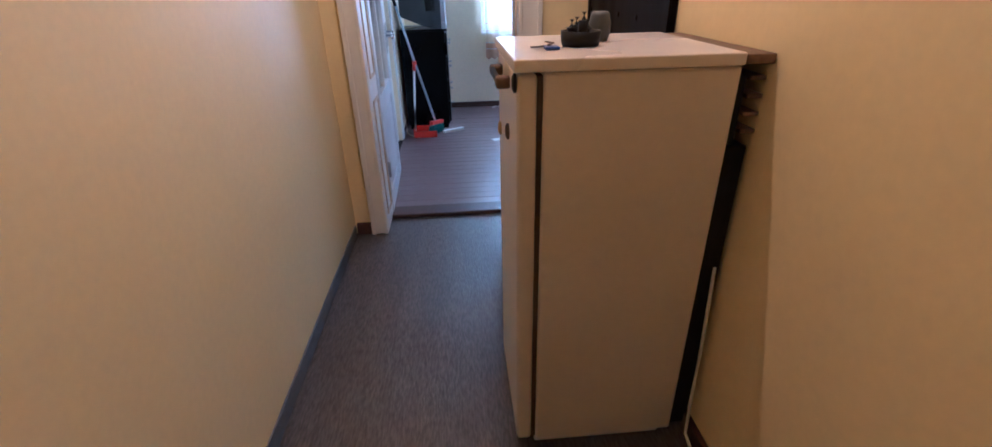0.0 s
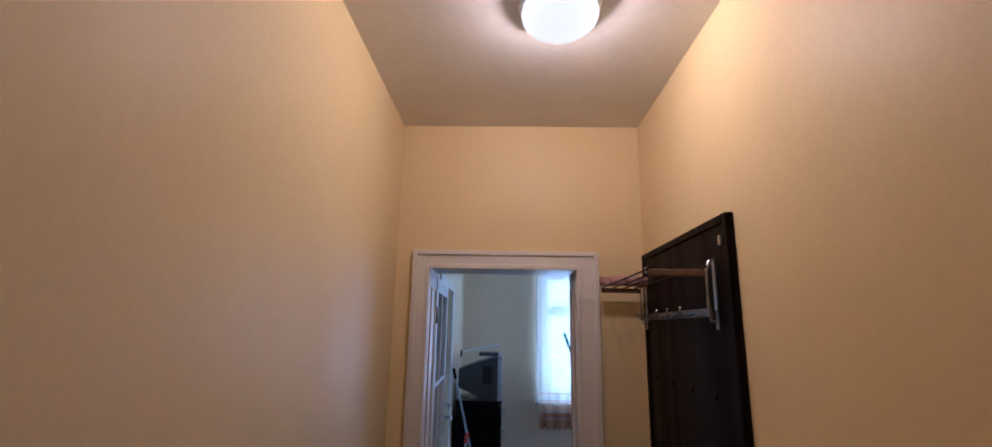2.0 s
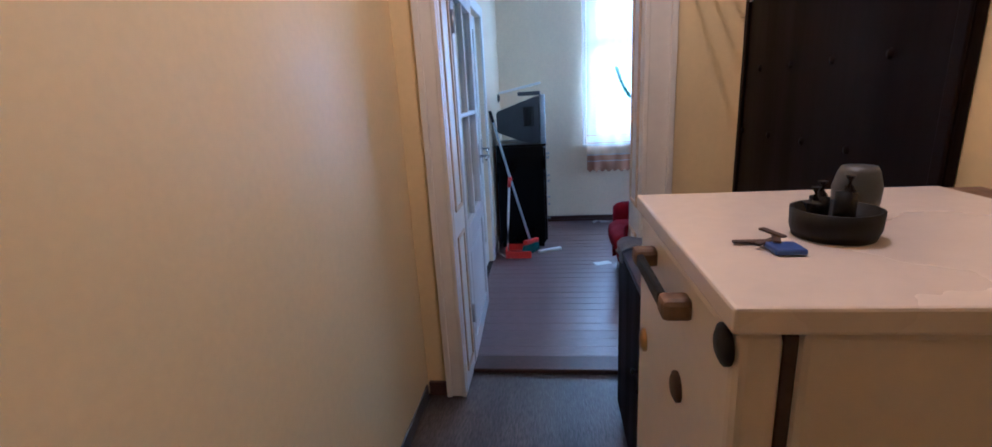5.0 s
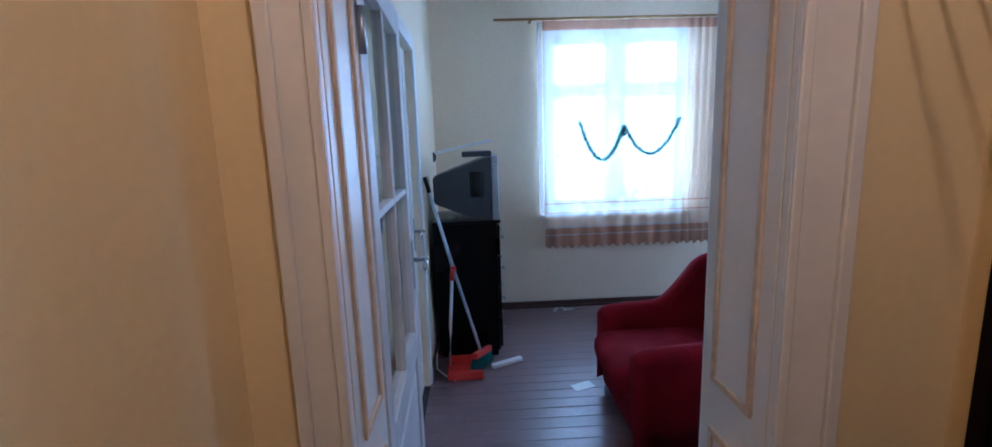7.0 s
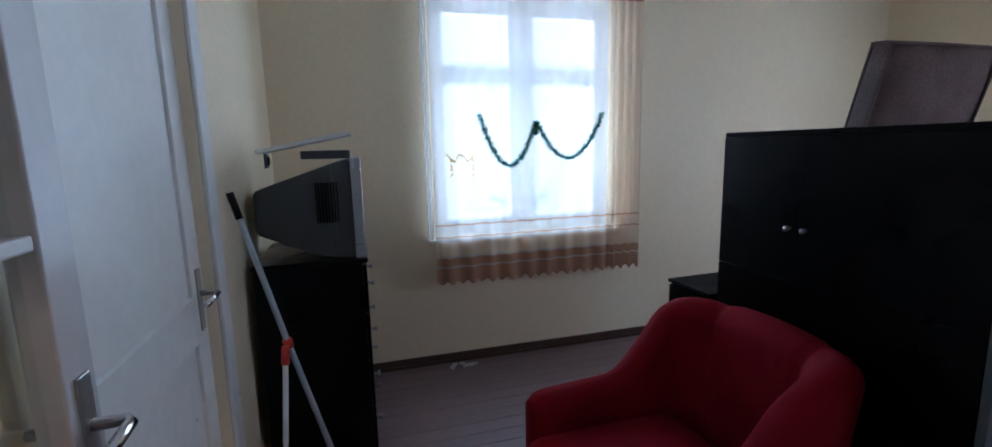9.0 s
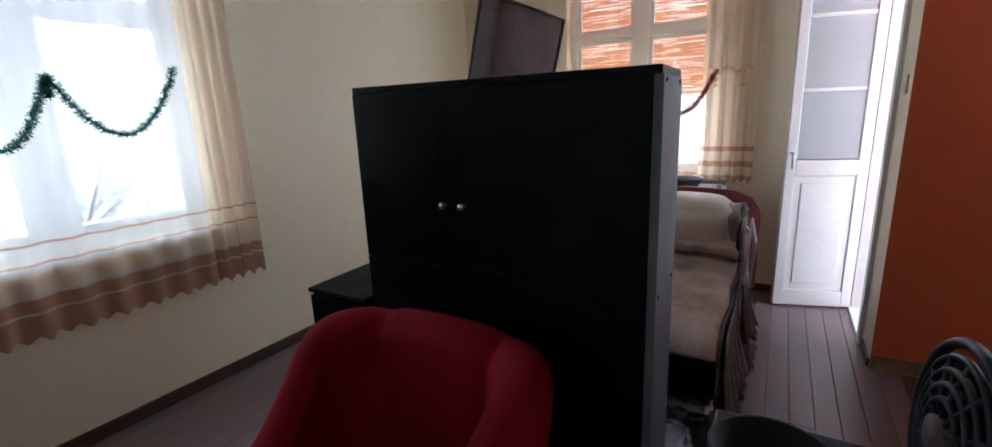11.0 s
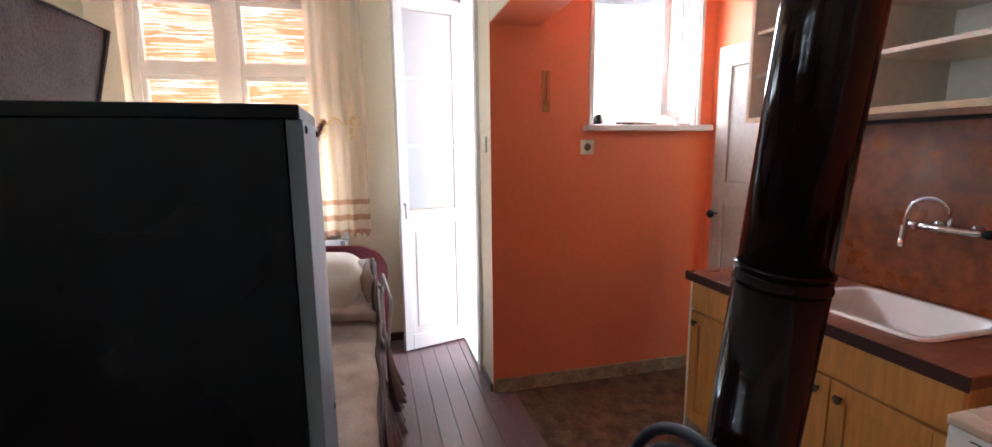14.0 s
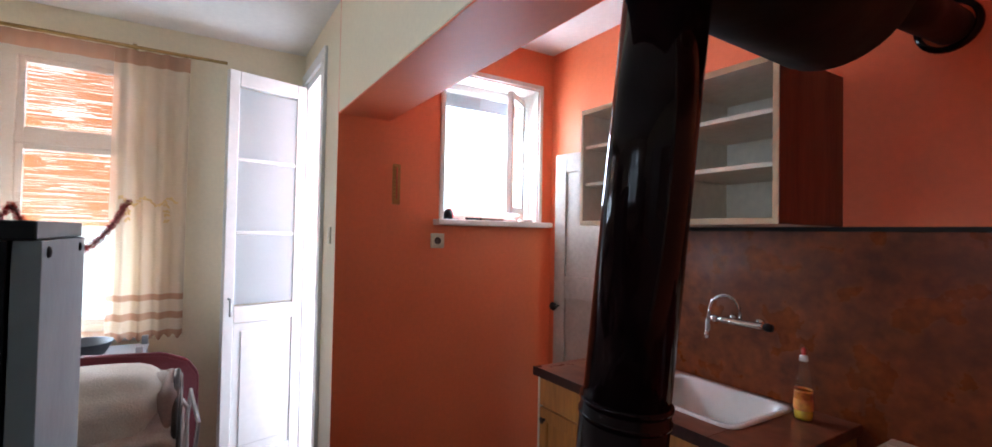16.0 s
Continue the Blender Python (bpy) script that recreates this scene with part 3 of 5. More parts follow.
# ---- doors ----
def glazed_leaf(name, wide, high, thick, solid, cols, rows, mat, glass_rows=None):
    """A door leaf from its hinge at x 0, z 0 up: a solid panel below and lights above."""
    d = empty(name)
    st = 0.085 if wide > 0.6 else 0.06
    bar = 0.022
    parts = [((0, 0, 0), (st, thick, high)), ((wide - st, 0, 0), (wide, thick, high)), ((st, 0, 0), (wide - st, thick, 0.11)), ((st, 0, high - 0.09), (wide - st, thick, high)), ((st, 0, solid - 0.10), (wide - st, thick, solid))]
    w1, h1 = wide - 2 * st, high - 0.09 - solid
    for c in range(1, cols):
        x = st + w1 * c / cols
        parts.append(((x - bar / 2, 0.004, solid), (x + bar / 2, thick - 0.004, high - 0.09)))
    for r in range(1, rows):
        z = solid + h1 * r / rows
        for c in range(cols):
            xa = st + w1 * c / cols + (bar / 2 if c else 0)
            xb = st + w1 * (c + 1) / cols - (bar / 2 if c < cols - 1 else 0)
            parts.append(((xa, 0.004, z - bar / 2), (xb, thick - 0.004, z + bar / 2)))
    boxes("stiles", parts, mat, d, bevel=0.004)
    boxes("panel", [((st + 0.001, 0.010, 0.111), (wide - st - 0.001, thick - 0.010, solid - 0.101)), ((st + 0.045, 0.004, 0.16), (wide - st - 0.045, thick - 0.004, solid - 0.15))], mat, d, bevel=0.005)
    for c in range(cols):
        for r in range(rows):
            g = box("pane", (st + w1 * c / cols + bar / 2, thick / 2 - 0.002, solid + h1 * r / rows + bar / 2), (st + w1 * (c + 1) / cols - bar / 2, thick / 2 + 0.002, solid + h1 * (r + 1) / rows - bar / 2), M_GLASS, d, bevel=0)
            g.visible_shadow = False
    return d


def lever(parent, x, z, y, side, way):
    """A lever handle with its plate on the face y; side: which way it stands off, way: which way the lever points."""
    box("handle_plate", (x - 0.018, min(y, y + side * 0.006), z - 0.12), (x + 0.018, max(y, y + side * 0.006), z + 0.08), M_STEEL, parent, bevel=0.002)
    tube("handle", [(x, y + side * 0.004, z), (x, y + side * 0.05, z), (x + way * 0.012, y + side * 0.058, z), (x + way * 0.12, y + side * 0.056, z - 0.006)], 0.0095, M_CHROME, parent)


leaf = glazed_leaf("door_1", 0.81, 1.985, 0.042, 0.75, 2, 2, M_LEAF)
lever(leaf, 0.765, 1.04, 0.0, -1, -1)
lever(leaf, 0.765, 1.04, 0.042, 1, -1)
sheet = box("pinned_paper", (0.23, 0.047, 1.225), (0.40, 0.049, 1.288), M_STRIP, leaf, 0)
boxes("print_line", [((0.245 + 0.05 * k, 0.0455, 1.24), (0.275 + 0.05 * k, 0.0468, 1.272)) for k in range(3)], M_PLUMB, leaf, 0)
leaf.matrix_basis = pose(0.178, DT + 0.004, 0.015, 0, 0, 92.0)
tagged(leaf, "white painted wooden door with glass lights, standing open", "door", kind="structure")
for z in (0.25, 1.70):
    tube("hinge", [(-0.006, -0.006, z), (-0.006, -0.006, z + 0.10)], 0.009, M_STEEL, leaf, 10)

side_door = tagged(empty("door_2", (WX - 0.035, 1.16, 0.008), 90), "white painted closed door with a lever handle", "door", kind="structure")
boxes("stiles", [((0, 0, 0), (0.10, 0.035, 2.02)), ((0.70, 0, 0), (0.80, 0.035, 2.02)), ((0.10, 0, 0), (0.70, 0.035, 0.2)), ((0.10, 0, 0.85), (0.70, 0.035, 1.0)), ((0.10, 0, 1.92), (0.70, 0.035, 2.02)), ((0.1, 0.012, 0.2), (0.7, 0.028, 0.85)), ((0.1, 0.012, 1.0), (0.7, 0.028, 1.92))], M_WHITE, side_door, bevel=0.003)
boxes("casing", [((-0.09, -0.05, 0), (-0.001, -0.036, 2.10)), ((0.801, -0.05, 0), (0.89, -0.036, 2.10)), ((-0.001, -0.05, 2.022), (0.801, -0.036, 2.10))], M_WHITE, side_door, bevel=0.004)
lever(side_door, 0.75, 1.0, 0.0, -1, -1)

balcony = glazed_leaf("door_3", 0.475, 2.41, 0.045, 1.00, 1, 3, M_WHITE)
balcony.matrix_basis = pose(4.735, BY + 0.02, 0.012, 0, 0, 107)
cloth = box("pane_cloth", (0.062, 0.031, 1.01), (0.413, 0.034, 2.31), sheer("white_pane_curtain", (0.88, 0.93, 0.97), 0.25, 6000, 0.35), balcony, bevel=0)
tagged(balcony, "white painted glazed balcony door, standing open", "door", kind="structure")
tube("handle", [(0.445, 0.044, 1.05), (0.445, 0.075, 1.05), (0.445, 0.078, 0.95)], 0.008, M_STEEL, balcony)
tagged(boxes("balcony_door_frame", [((4.13, BY, 0), (4.20, BY + 0.02, 2.52)), ((4.74, BY, 0), (4.80, BY + 0.02, 2.52)), ((4.20, BY, 2.45), (4.74, BY + 0.02, 2.52)),
                                    ((4.20, BY - 0.27, 0), (4.235, BY, 2.45)), ((4.705, BY - 0.27, 0), (4.74, BY, 2.45)), ((4.235, BY - 0.27, 2.41), (4.705, BY, 2.45)), ((4.2, BY - 0.3, 0.0), (4.74, BY + 0.015, 0.018))], M_WHITE), "white painted frame of the balcony door", "door frame", kind="structure")
# the pantry door's paint is darkened to stand in for the shade there
pantry = tagged(empty("door_4", (3.11, SY - 0.005, 0.01), 5.5), "cream painted panelled pantry door, slightly ajar, with its shade in the colour", "door", kind="structure")
boxes("stiles", [((0, 0, 0), (0.09, 0.035, 1.965)), ((0.50, 0, 0), (0.59, 0.035, 1.965)), ((0.09, 0, 0), (0.50, 0.035, 0.2)), ((0.09, 0, 1.08), (0.50, 0.035, 1.22)), ((0.09, 0, 1.85), (0.50, 0.035, 1.965)), ((0.09, 0.01, 0.2), (0.5, 0.024, 1.08)), ((0.09, 0.01, 1.22), (0.5, 0.024, 1.85))], surface("shade_darkened_cream_paint", (0.46, 0.40, 0.34), 0.5, scale=4, fine=40, grain=0.08, second=(0.38, 0.32, 0.27), bump=0.2), pantry, bevel=0.003)
lathe("knob", [(0.006, 0), (0.007, 0.03), (0.02, 0.036), (0.026, 0.048), (0.02, 0.06), (0.0, 0.064)], M_IRON, pantry, (0.545, 0.035, 1.03), Matrix.Rotation(radians(-90), 4, "X"), 16)


# ---- things in the hall ----
def fridge():
    f = tagged(empty("fridge", (0.780, -1.617, -0.022)), "cream enamel refrigerator with a laminate top board", "fridge")
    d, w = 0.517, 0.475
    boxes("body", [((0.06, 0, 0.05), (d, w, 1.224)), ((0.06, 0.02, 0.014), (d - 0.03, w - 0.02, 0.05))], M_CREAM, f, bevel=0.008)
    box("seal", (0.047, 0.006, 0.06), (0.0605, w - 0.006, 1.217), M_WICK, f, bevel=0.002)
    box("door", (0.0, 0, 0.055), (0.047, w, 1.222), M_CREAM, f, bevel=0.012, seg=3)
    box("worktop", (-0.008, -0.012, 1.226), (d - 0.002, w + 0.012, 1.254), M_CREAMTOP, f, bevel=0.004)
    box("back_board", (d - 0.0015, -0.012, 1.228), (0.583, w + 0.012, 1.250), M_TANBOARD, f, bevel=0.002)
    box("handle", (-0.034, 0.17, 1.168), (-0.022, 0.33, 1.190), M_IRON, f, 0.004)
    for y in (0.135, 0.33):
        box("handle_end", (-0.036, y, 1.164), (0.004, y + 0.035, 1.194), M_TANBOARD, f, 0.008)
    # black condenser, widened to stand in for the shadow in the gap too
    boxes("condenser_and_gap_shade", [((d + 0.001, 0.012, 0.06), (d + 0.058, w - 0.012, 1.03)), ((d + 0.001, 0.02, 1.03), (d + 0.027, w - 0.02, 1.20))], M_IRON, f, bevel=0.004)
    boxes("vent_slat", [((d + 0.028, 0.004, 1.19 - 0.042 * k), (d + 0.064, 0.4, 1.20 - 0.042 * k)) for k in range(4)], M_TANBOARD, f, bevel=0.002)
    for y, z, c in ((0.02, 1.20, M_IRON), (0.18, 1.044, M_WICK), (0.41, 0.99, M_BRASS)):
        lathe("magnet", [(0.022, 0), (0.022, 0.005), (0.014, 0.009), (0, 0.010)], c, f, (0.0, y, z), Matrix.Rotation(radians(-90), 4, "Y"), 14)
    return f


fridge()
cable = tagged(tube("power_cable", [(1.335, -1.615, 0.66), (1.337, -1.63, 0.42), (1.336, -1.64, 0.20), (1.33, -1.66, 0.05), (1.325, -1.80, 0.009), (1.30, -2.1, 0.009)], 0.005, M_IVORY), "cream power cable hanging behind the fridge", "cable")

bowl = tagged(empty("trinket_bowl", (0.968, -1.415, 1.2325)), "black bowl full of keys and small things on the fridge", "bowl")
lathe("bowl_body", [(0.0, 0.0), (0.046, 0.0), (0.050, 0.012), (0.051, 0.036), (0.047, 0.036), (0.045, 0.012), (0.0, 0.010)], M_IRON, bowl)
for k, (x, y, h) in enumerate(((-0.024, 0.008, 0.062), (0.0, -0.018, 0.08), (0.02, 0.016, 0.06), (-0.008, 0.024, 0.066))):
    tube("bottle_small", [(x, y, 0.012), (x, y, h - 0.02), (x + 0.002, y, h - 0.018), (x + 0.002, y, h)], [0.012, 0.012, 0.007, 0.006], M_IRON, bowl, 10)
jar = tagged(empty("grey_jar", (1.04, -1.33, 1.2325)), "grey glass jar standing on the fridge", "jar")
lathe("jar_body", [(0.0, 0.0), (0.022, 0.0), (0.029, 0.022), (0.030, 0.045), (0.025, 0.066), (0.021, 0.074), (0.0, 0.075)], M_GREYPL, jar)
keys = tagged(empty("key_bunch", (0.885, -1.445, 1.2325)), "bunch of keys with a blue tag lying on the fridge", "keys")
for k in range(4):
    box("key", (-0.05 + 0.012 * k, -0.005, 0.002 + 0.003 * k), (-0.01 + 0.012 * k, 0.004, 0.005 + 0.003 * k), M_WICK, keys, 0.001, pose(0, 0, 0, 0, 0, 35 * k))
box("key_tag", (-0.02, -0.05, 0.001), (0.015, -0.015, 0.008), surface("blue_tag_plastic", (0.03, 0.08, 0.35), 0.4), keys, 0.002)

cab = tagged(empty("shoe_cabinet", (0.885, -1.14, 0)), "low dark red-brown veneered cabinet in the hall", "cabinet")
boxes("body", [((0.02, 0, 0.04), (0.46, 1.04, 0.78)), ((0.04, 0.02, 0), (0.44, 1.02, 0.04))], M_DARKWOOD, cab, bevel=0.004)
box("top", (0, -0.01, 0.78), (0.472, 1.05, 0.803), M_TOPWOOD, cab, bevel=0.004)
for k in range(2):
    box("door", (0.002, 0.01 + 0.52 * k, 0.06), (0.019, 0.51 + 0.52 * k, 0.772), M_DARKWOOD, cab, bevel=0.003)
    lathe("knob", [(0.005, 0), (0.006, 0.012), (0.013, 0.02), (0.0, 0.026)], M_IRON, cab, (0.002, 0.455 + 0.11 * k, 0.5), Matrix.Rotation(radians(-90), 4, "Y"), 12)
rag = bmesh.new()
bmesh.ops.create_grid(rag, x_segments=18, y_segments=14, size=0.5)
for v in rag.verts:
    x, y = v.co.x * 0.16, v.co.y * 0.15
    drop = max(0, -x - 0.02)
    v.co = Vector((max(x, -0.035) + 0.012 * noise.noise((x * 30, y * 30, 0)), y, 0.014 + 0.012 * noise.noise((x * 22, y * 22, 3)) - drop * 1.1))
rag_ob = finish("folded_cloth", rag, M_PLUMB, smooth=True)
rag_ob.matrix_basis = pose(0.917, -0.15, 0.81)
solid = rag_ob.modifiers.new("thick", "SOLIDIFY")
solid.thickness = 0.006
tagged(rag_ob, "grey-blue crumpled cloth hanging over the cabinet edge", "cloth")

rack = tagged(empty("coat_rack", (HX, -1.075, 0.83)), "dark brown padded coat rack panel with chrome hat shelf", "coat rack")
boxes("panel", [((-0.022, 0, -0.026), (-0.001, 1.012, 1.265)), ((-0.03, 0, 0), (-0.0225, 0.03, 1.265)), ((-0.03, 0.982, 0), (-0.0225, 1.012, 1.265)), ((-0.03, 0.03, 1.235), (-0.0225, 0.982, 1.265))], M_DARKWOOD, rack, bevel=0.003)
for y in (0.11, 0.95):
    tube("bracket", [(-0.03, y, 0.90), (-0.055, y, 0.90), (-0.062, y, 0.96), (-0.062, y, 1.07), (-0.05, y, 1.11), (-0.033, y, 1.115)], 0.006, M_STEEL, rack, 8)
    box("shelf_end", (-0.265, y - 0.008, 1.055), (-0.066, y + 0.008, 1.080), M_TANBOARD, rack, 0.005)
    boxes("bracket_plate", [((-0.037, y - 0.012, 0.87), (-0.031, y + 0.012, 1.12))], M_STEEL, rack, bevel=0.002)
for k in range(4):
    tube("shelf_rail", [(-0.08 - 0.058 * k, 0.06, 1.084), (-0.08 - 0.058 * k, 1.0, 1.084)], 0.0035, M_IRON, rack, 8)
box("hook_rail", (-0.062, 0.10, 0.915), (-0.05, 0.97, 0.945), M_RAIL, rack, bevel=0.003)
for k in range(5):
    y = 0.25 + 0.145 * k
    tube("hook", [(-0.062, y, 0.93), (-0.10, y, 0.92), (-0.115, y, 0.935), (-0.112, y, 0.955)], 0.005, M_STEEL, rack, 8)
for y in (0.05, 0.945):
    box("screw_cover", (-0.0305, y, 1.16), (-0.0225, y + 0.02, 1.195), M_STEEL, rack, bevel=0.001)
for r in range(3):
    for c in range(4):
        lathe("button", [(0.012, 0), (0.010, 0.004), (0.0, 0.006)], M_DARKWOOD, rack, (-0.022, 0.2 + 0.22 * c + 0.11 * (r % 2), 0.2 + 0.22 * r), Matrix.Rotation(radians(-90), 4, "Y"), 10)
roll = tagged(tube("rolled_mat", [(HX - 0.275, -0.15, 1.943), (HX - 0.15, -0.152, 1.946), (HX - 0.032, -0.15, 1.943)], 0.026, surface("pink_floral_cloth", (0.55, 0.33, 0.30), 0.9, scale=30, fine=90, grain=0.2, second=(0.25, 0.10, 0.10), bump=0.4)), "rolled pink-brown patterned cloth lying across the hat shelf", "cloth")

lamp = tagged(empty("ceiling_lamp", (0.78, -1.12, HC)), "round opal glass ceiling lamp, switched on", "lamp")
lathe("shade", [(0.0, -0.128), (0.05, -0.124), (0.10, -0.110), (0.135, -0.083), (0.142, -0.056), (0.135, -0.030), (0.12, -0.022)], M_LAMP, lamp).visible_shadow = False
lathe("base", [(0.0, -0.026), (0.150, -0.026), (0.155, -0.012), (0.150, -0.001), (0.0, -0.001)], M_WHITEPL, lamp)


# ---- things in the room ----
def soft(name, lo, hi, r, mat, parent, swell=0.0, turn=None, cuts=10):
    """A stuffed block with rounded edges."""
    lo, hi = Vector(lo), Vector(hi)
    mid, half = (lo + hi) / 2, (hi - lo) / 2
    bm = bmesh.new()
    bmesh.ops.create_cube(bm, size=2)
    bmesh.ops.subdivide_edges(bm, edges=bm.edges[:], cuts=cuts, use_grid_fill=True)
    for v in bm.verts:
        p = Vector([v.co[k] * half[k] for k in range(3)])
        inner = Vector([max(-half[k] + r, min(half[k] - r, p[k])) for k in range(3)])
        d = p - inner
        if d.length > 1e-6:
            p = inner + d.normalized() * min(r, d.length * 1.0 if d.length < r else r)
        q = [1 - v.co[k] ** 2 for k in range(3)]
        p.x += swell * v.co.x * q[1] * q[2]
        p.y += swell * v.co.y * q[0] * q[2]
        p.z += swell * v.co.z * q[0] * q[1]
        v.co = p + mid
    if turn:
        bmesh.ops.transform(bm, matrix=turn, verts=bm.verts)
    return finish(name, bm, mat, parent, smooth=True)


def armchair():
    c = tagged(empty("armchair", (1.46, 1.47, 0)), "dark red velour armchair, arms sweeping up into the back", "armchair")
    soft("base", (-0.33, -0.33, 0.07), (0.34, 0.33, 0.29), 0.03, M_RED, c)
    soft("seat", (-0.40, -0.255, 0.27), (0.22, 0.255, 0.43), 0.06, M_RED, c, 0.02)
    # one padded shell: level arms that sweep up into a rounded back
    line = [(-0.355 + 0.555 * k / 22, 0.305) for k in range(22)]
    line += [(0.20 + 0.145 * math.sin(q), 0.16 + 0.145 * math.cos(q)) for q in (math.pi / 2 * k / 10 for k in range(10))]
    line += [(0.345, 0.16 - 0.32 * k / 20) for k in range(21)]
    line += [(x, -y) for x, y in line[:32]][::-1]
    bm = bmesh.new()
    rings = []
    last = len(line) - 1
    for i, (x, y) in enumerate(line):
        (xa, ya), (xb, yb) = line[max(i - 1, 0)], line[min(i + 1, last)]
        along = Vector((xb - xa, yb - ya, 0)).normalized()
        out = Vector((-along.y, along.x, 0))
        rise = max(0.0, min(1.0, (x + 0.03) / 0.33))
        rise = rise * rise * (3 - 2 * rise)
        back = max(0.0, min(1.0, (x - 0.16) / 0.185))
        top = 0.548 + 0.022 * max(0.0, (x + 0.355) / 0.33) * (1 - rise) + rise * 0.292 + 0.012 * back * (1 - (y / 0.2) ** 2 if abs(y) < 0.2 else 0)
        half = 0.064 + 0.012 * back
        seam = math.exp(-((abs(y) - 0.185) / 0.022) ** 2) * back
        pull = 0.004 * math.sin(abs(y) * 260) * math.exp(-((abs(y) - 0.16) / 0.05) ** 2) * back
        end = min(i, last - i)
        tuck = (0.030, 0.010, 0.002)[end] if end < 3 else 0.0
        ring = []
        shape = [(1.0, 0.08, 0), (1.04, 0.25, 0), (1.0, 0.42, 0)] + [(math.cos(q), None, math.sin(q)) for q in (math.pi * k / 10 for k in range(11))] + [(-1.0, 0.42, 0), (-0.95, 0.30, 0)]
        for o, z, lift in shape:
            h = top - half + half * lift if z is None else min(z, top - half - 0.02)
            lean = 0.07 * back * max(0.0, (h - 0.40) / 0.45)
            dent = (0.014 * seam + pull + 0.018 * back * math.sin(math.pi * max(0.0, min(1.0, (h - 0.38) / 0.42)))) if o < 0.3 else 0.0
            fall = 0.012 * seam if lift > 0.3 else 0.0
            p = Vector((x, y, 0)) + out * ((half - tuck) * o + lean + dent)
            ring.append(bm.verts.new((p.x, p.y, h - fall - tuck * max(lift, 0))))
        rings.append(ring)
    for one, two in zip(rings, rings[1:]):
        for k in range(len(one) - 1):
            bm.faces.new((one[k], one[k + 1], two[k + 1], two[k]))
        bm.faces.new((one[-1], one[0], two[0], two[-1]))
    bm.faces.new(rings[0]), bm.faces.new(rings[-1])
    finish("shell", bm, M_RED, c, smooth=True)
    for x in (-0.30, 0.32):
        for y in (-0.28, 0.28):
            lathe("foot", [(0.0, 0.0), (0.02, 0.0), (0.026, 0.03), (0.022, 0.075), (0, 0.075)], M_STEEL, c, (x, y, 0))
    return c


armchair()


def wall_unit():
    u = tagged(empty("tall_cabinet", (1.935, 0.913, 0), 1.7), "black lacquered two-door cabinet with grey side panel", "cabinet")
    d, w, h = 0.24, 0.852, 1.480
    boxes("body", [((0.018, 0.018, 0.03), (d, w, h - 0.0185)), ((0.03, 0.03, 0), (d - 0.02, w - 0.03, 0.03))], M_BLACK, u, bevel=0.002)
    box("top", (0.0, 0.0, h - 0.018), (d, w, h), M_BLACK, u, bevel=0.002)
    tagged(box("side_panel", (0.004, -0.003, 0.03), (d, 0.0175, h - 0.0185), M_GREYSIDE, u, bevel=0.001), "grey laminate side panel")
    for a, b in ((0.019, 0.5198), (0.5202, 0.854)):
        box("door", (0.0, a, 0.985), (0.0175, b, h - 0.0185), M_BLACK, u, bevel=0.0006, seg=1)
        box("lower_door", (0.0, a, 0.05), (0.0175, b, 0.981), M_BLACK, u, bevel=0.0006, seg=1)
    for y in (0.49, 0.55):
        lathe("knob", [(0.005, 0), (0.005, 0.012), (0.009, 0.016), (0.0095, 0.023), (0.0, 0.026)], M_STEEL, u, (0.0, y, 1.16), Matrix.Rotation(radians(-90), 4, "Y"), 14)
    for z in (1.45, 0.97):
        for x in (0.03, 0.20):
            lathe("screw", [(0.006, 0), (0.005, 0.002), (0, 0.003)], M_IRON, u, (x, -0.003, z), Matrix.Rotation(radians(90), 4, "X"), 10)
    return u


wall_unit()
low = tagged(empty("low_cabinet", (1.90, 1.80, 0), 1.7), "low black lacquered cabinet beside the tall one", "cabinet")
boxes("body", [((0.018, 0, 0.03), (0.40, 0.255, 0.82)), ((0.03, 0.01, 0), (0.38, 0.245, 0.03))], M_BLACK, low, bevel=0.002)
box("top", (0, -0.003, 0.82), (0.405, 0.258, 0.835), M_SOOT, low, bevel=0.002)
box("door", (0.0, 0.006, 0.05), (0.0175, 0.249, 0.812), M_BLACK, low, bevel=0.002)

chest = tagged(empty("drawer_chest", (0.115, 2.335, 0)), "black lacquered chest of drawers carrying a television", "chest of drawers")
boxes("body", [((0, 0, 0.05), (0.435, 0.52, 0.965)), ((0.02, 0.02, 0), (0.42, 0.50, 0.05))], M_BLACK, chest, bevel=0.003)
box("top", (-0.005, -0.008, 0.965), (0.46, 0.528, 0.985), M_BLACK, chest, bevel=0.004)
for k in range(4):
    z = 0.07 + 0.222 * k
    box("drawer", (0.436, 0.01, z), (0.453, 0.51, z + 0.212), M_BLACK, chest, bevel=0.003)
    for y in (0.10, 0.42):
        lathe("knob", [(0.005, 0), (0.006, 0.016), (0.012, 0.02), (0.013, 0.028), (0, 0.032)], M_STEEL, chest, (0.453, y, z + 0.11), Matrix.Rotation(radians(90), 4, "Y"), 12)


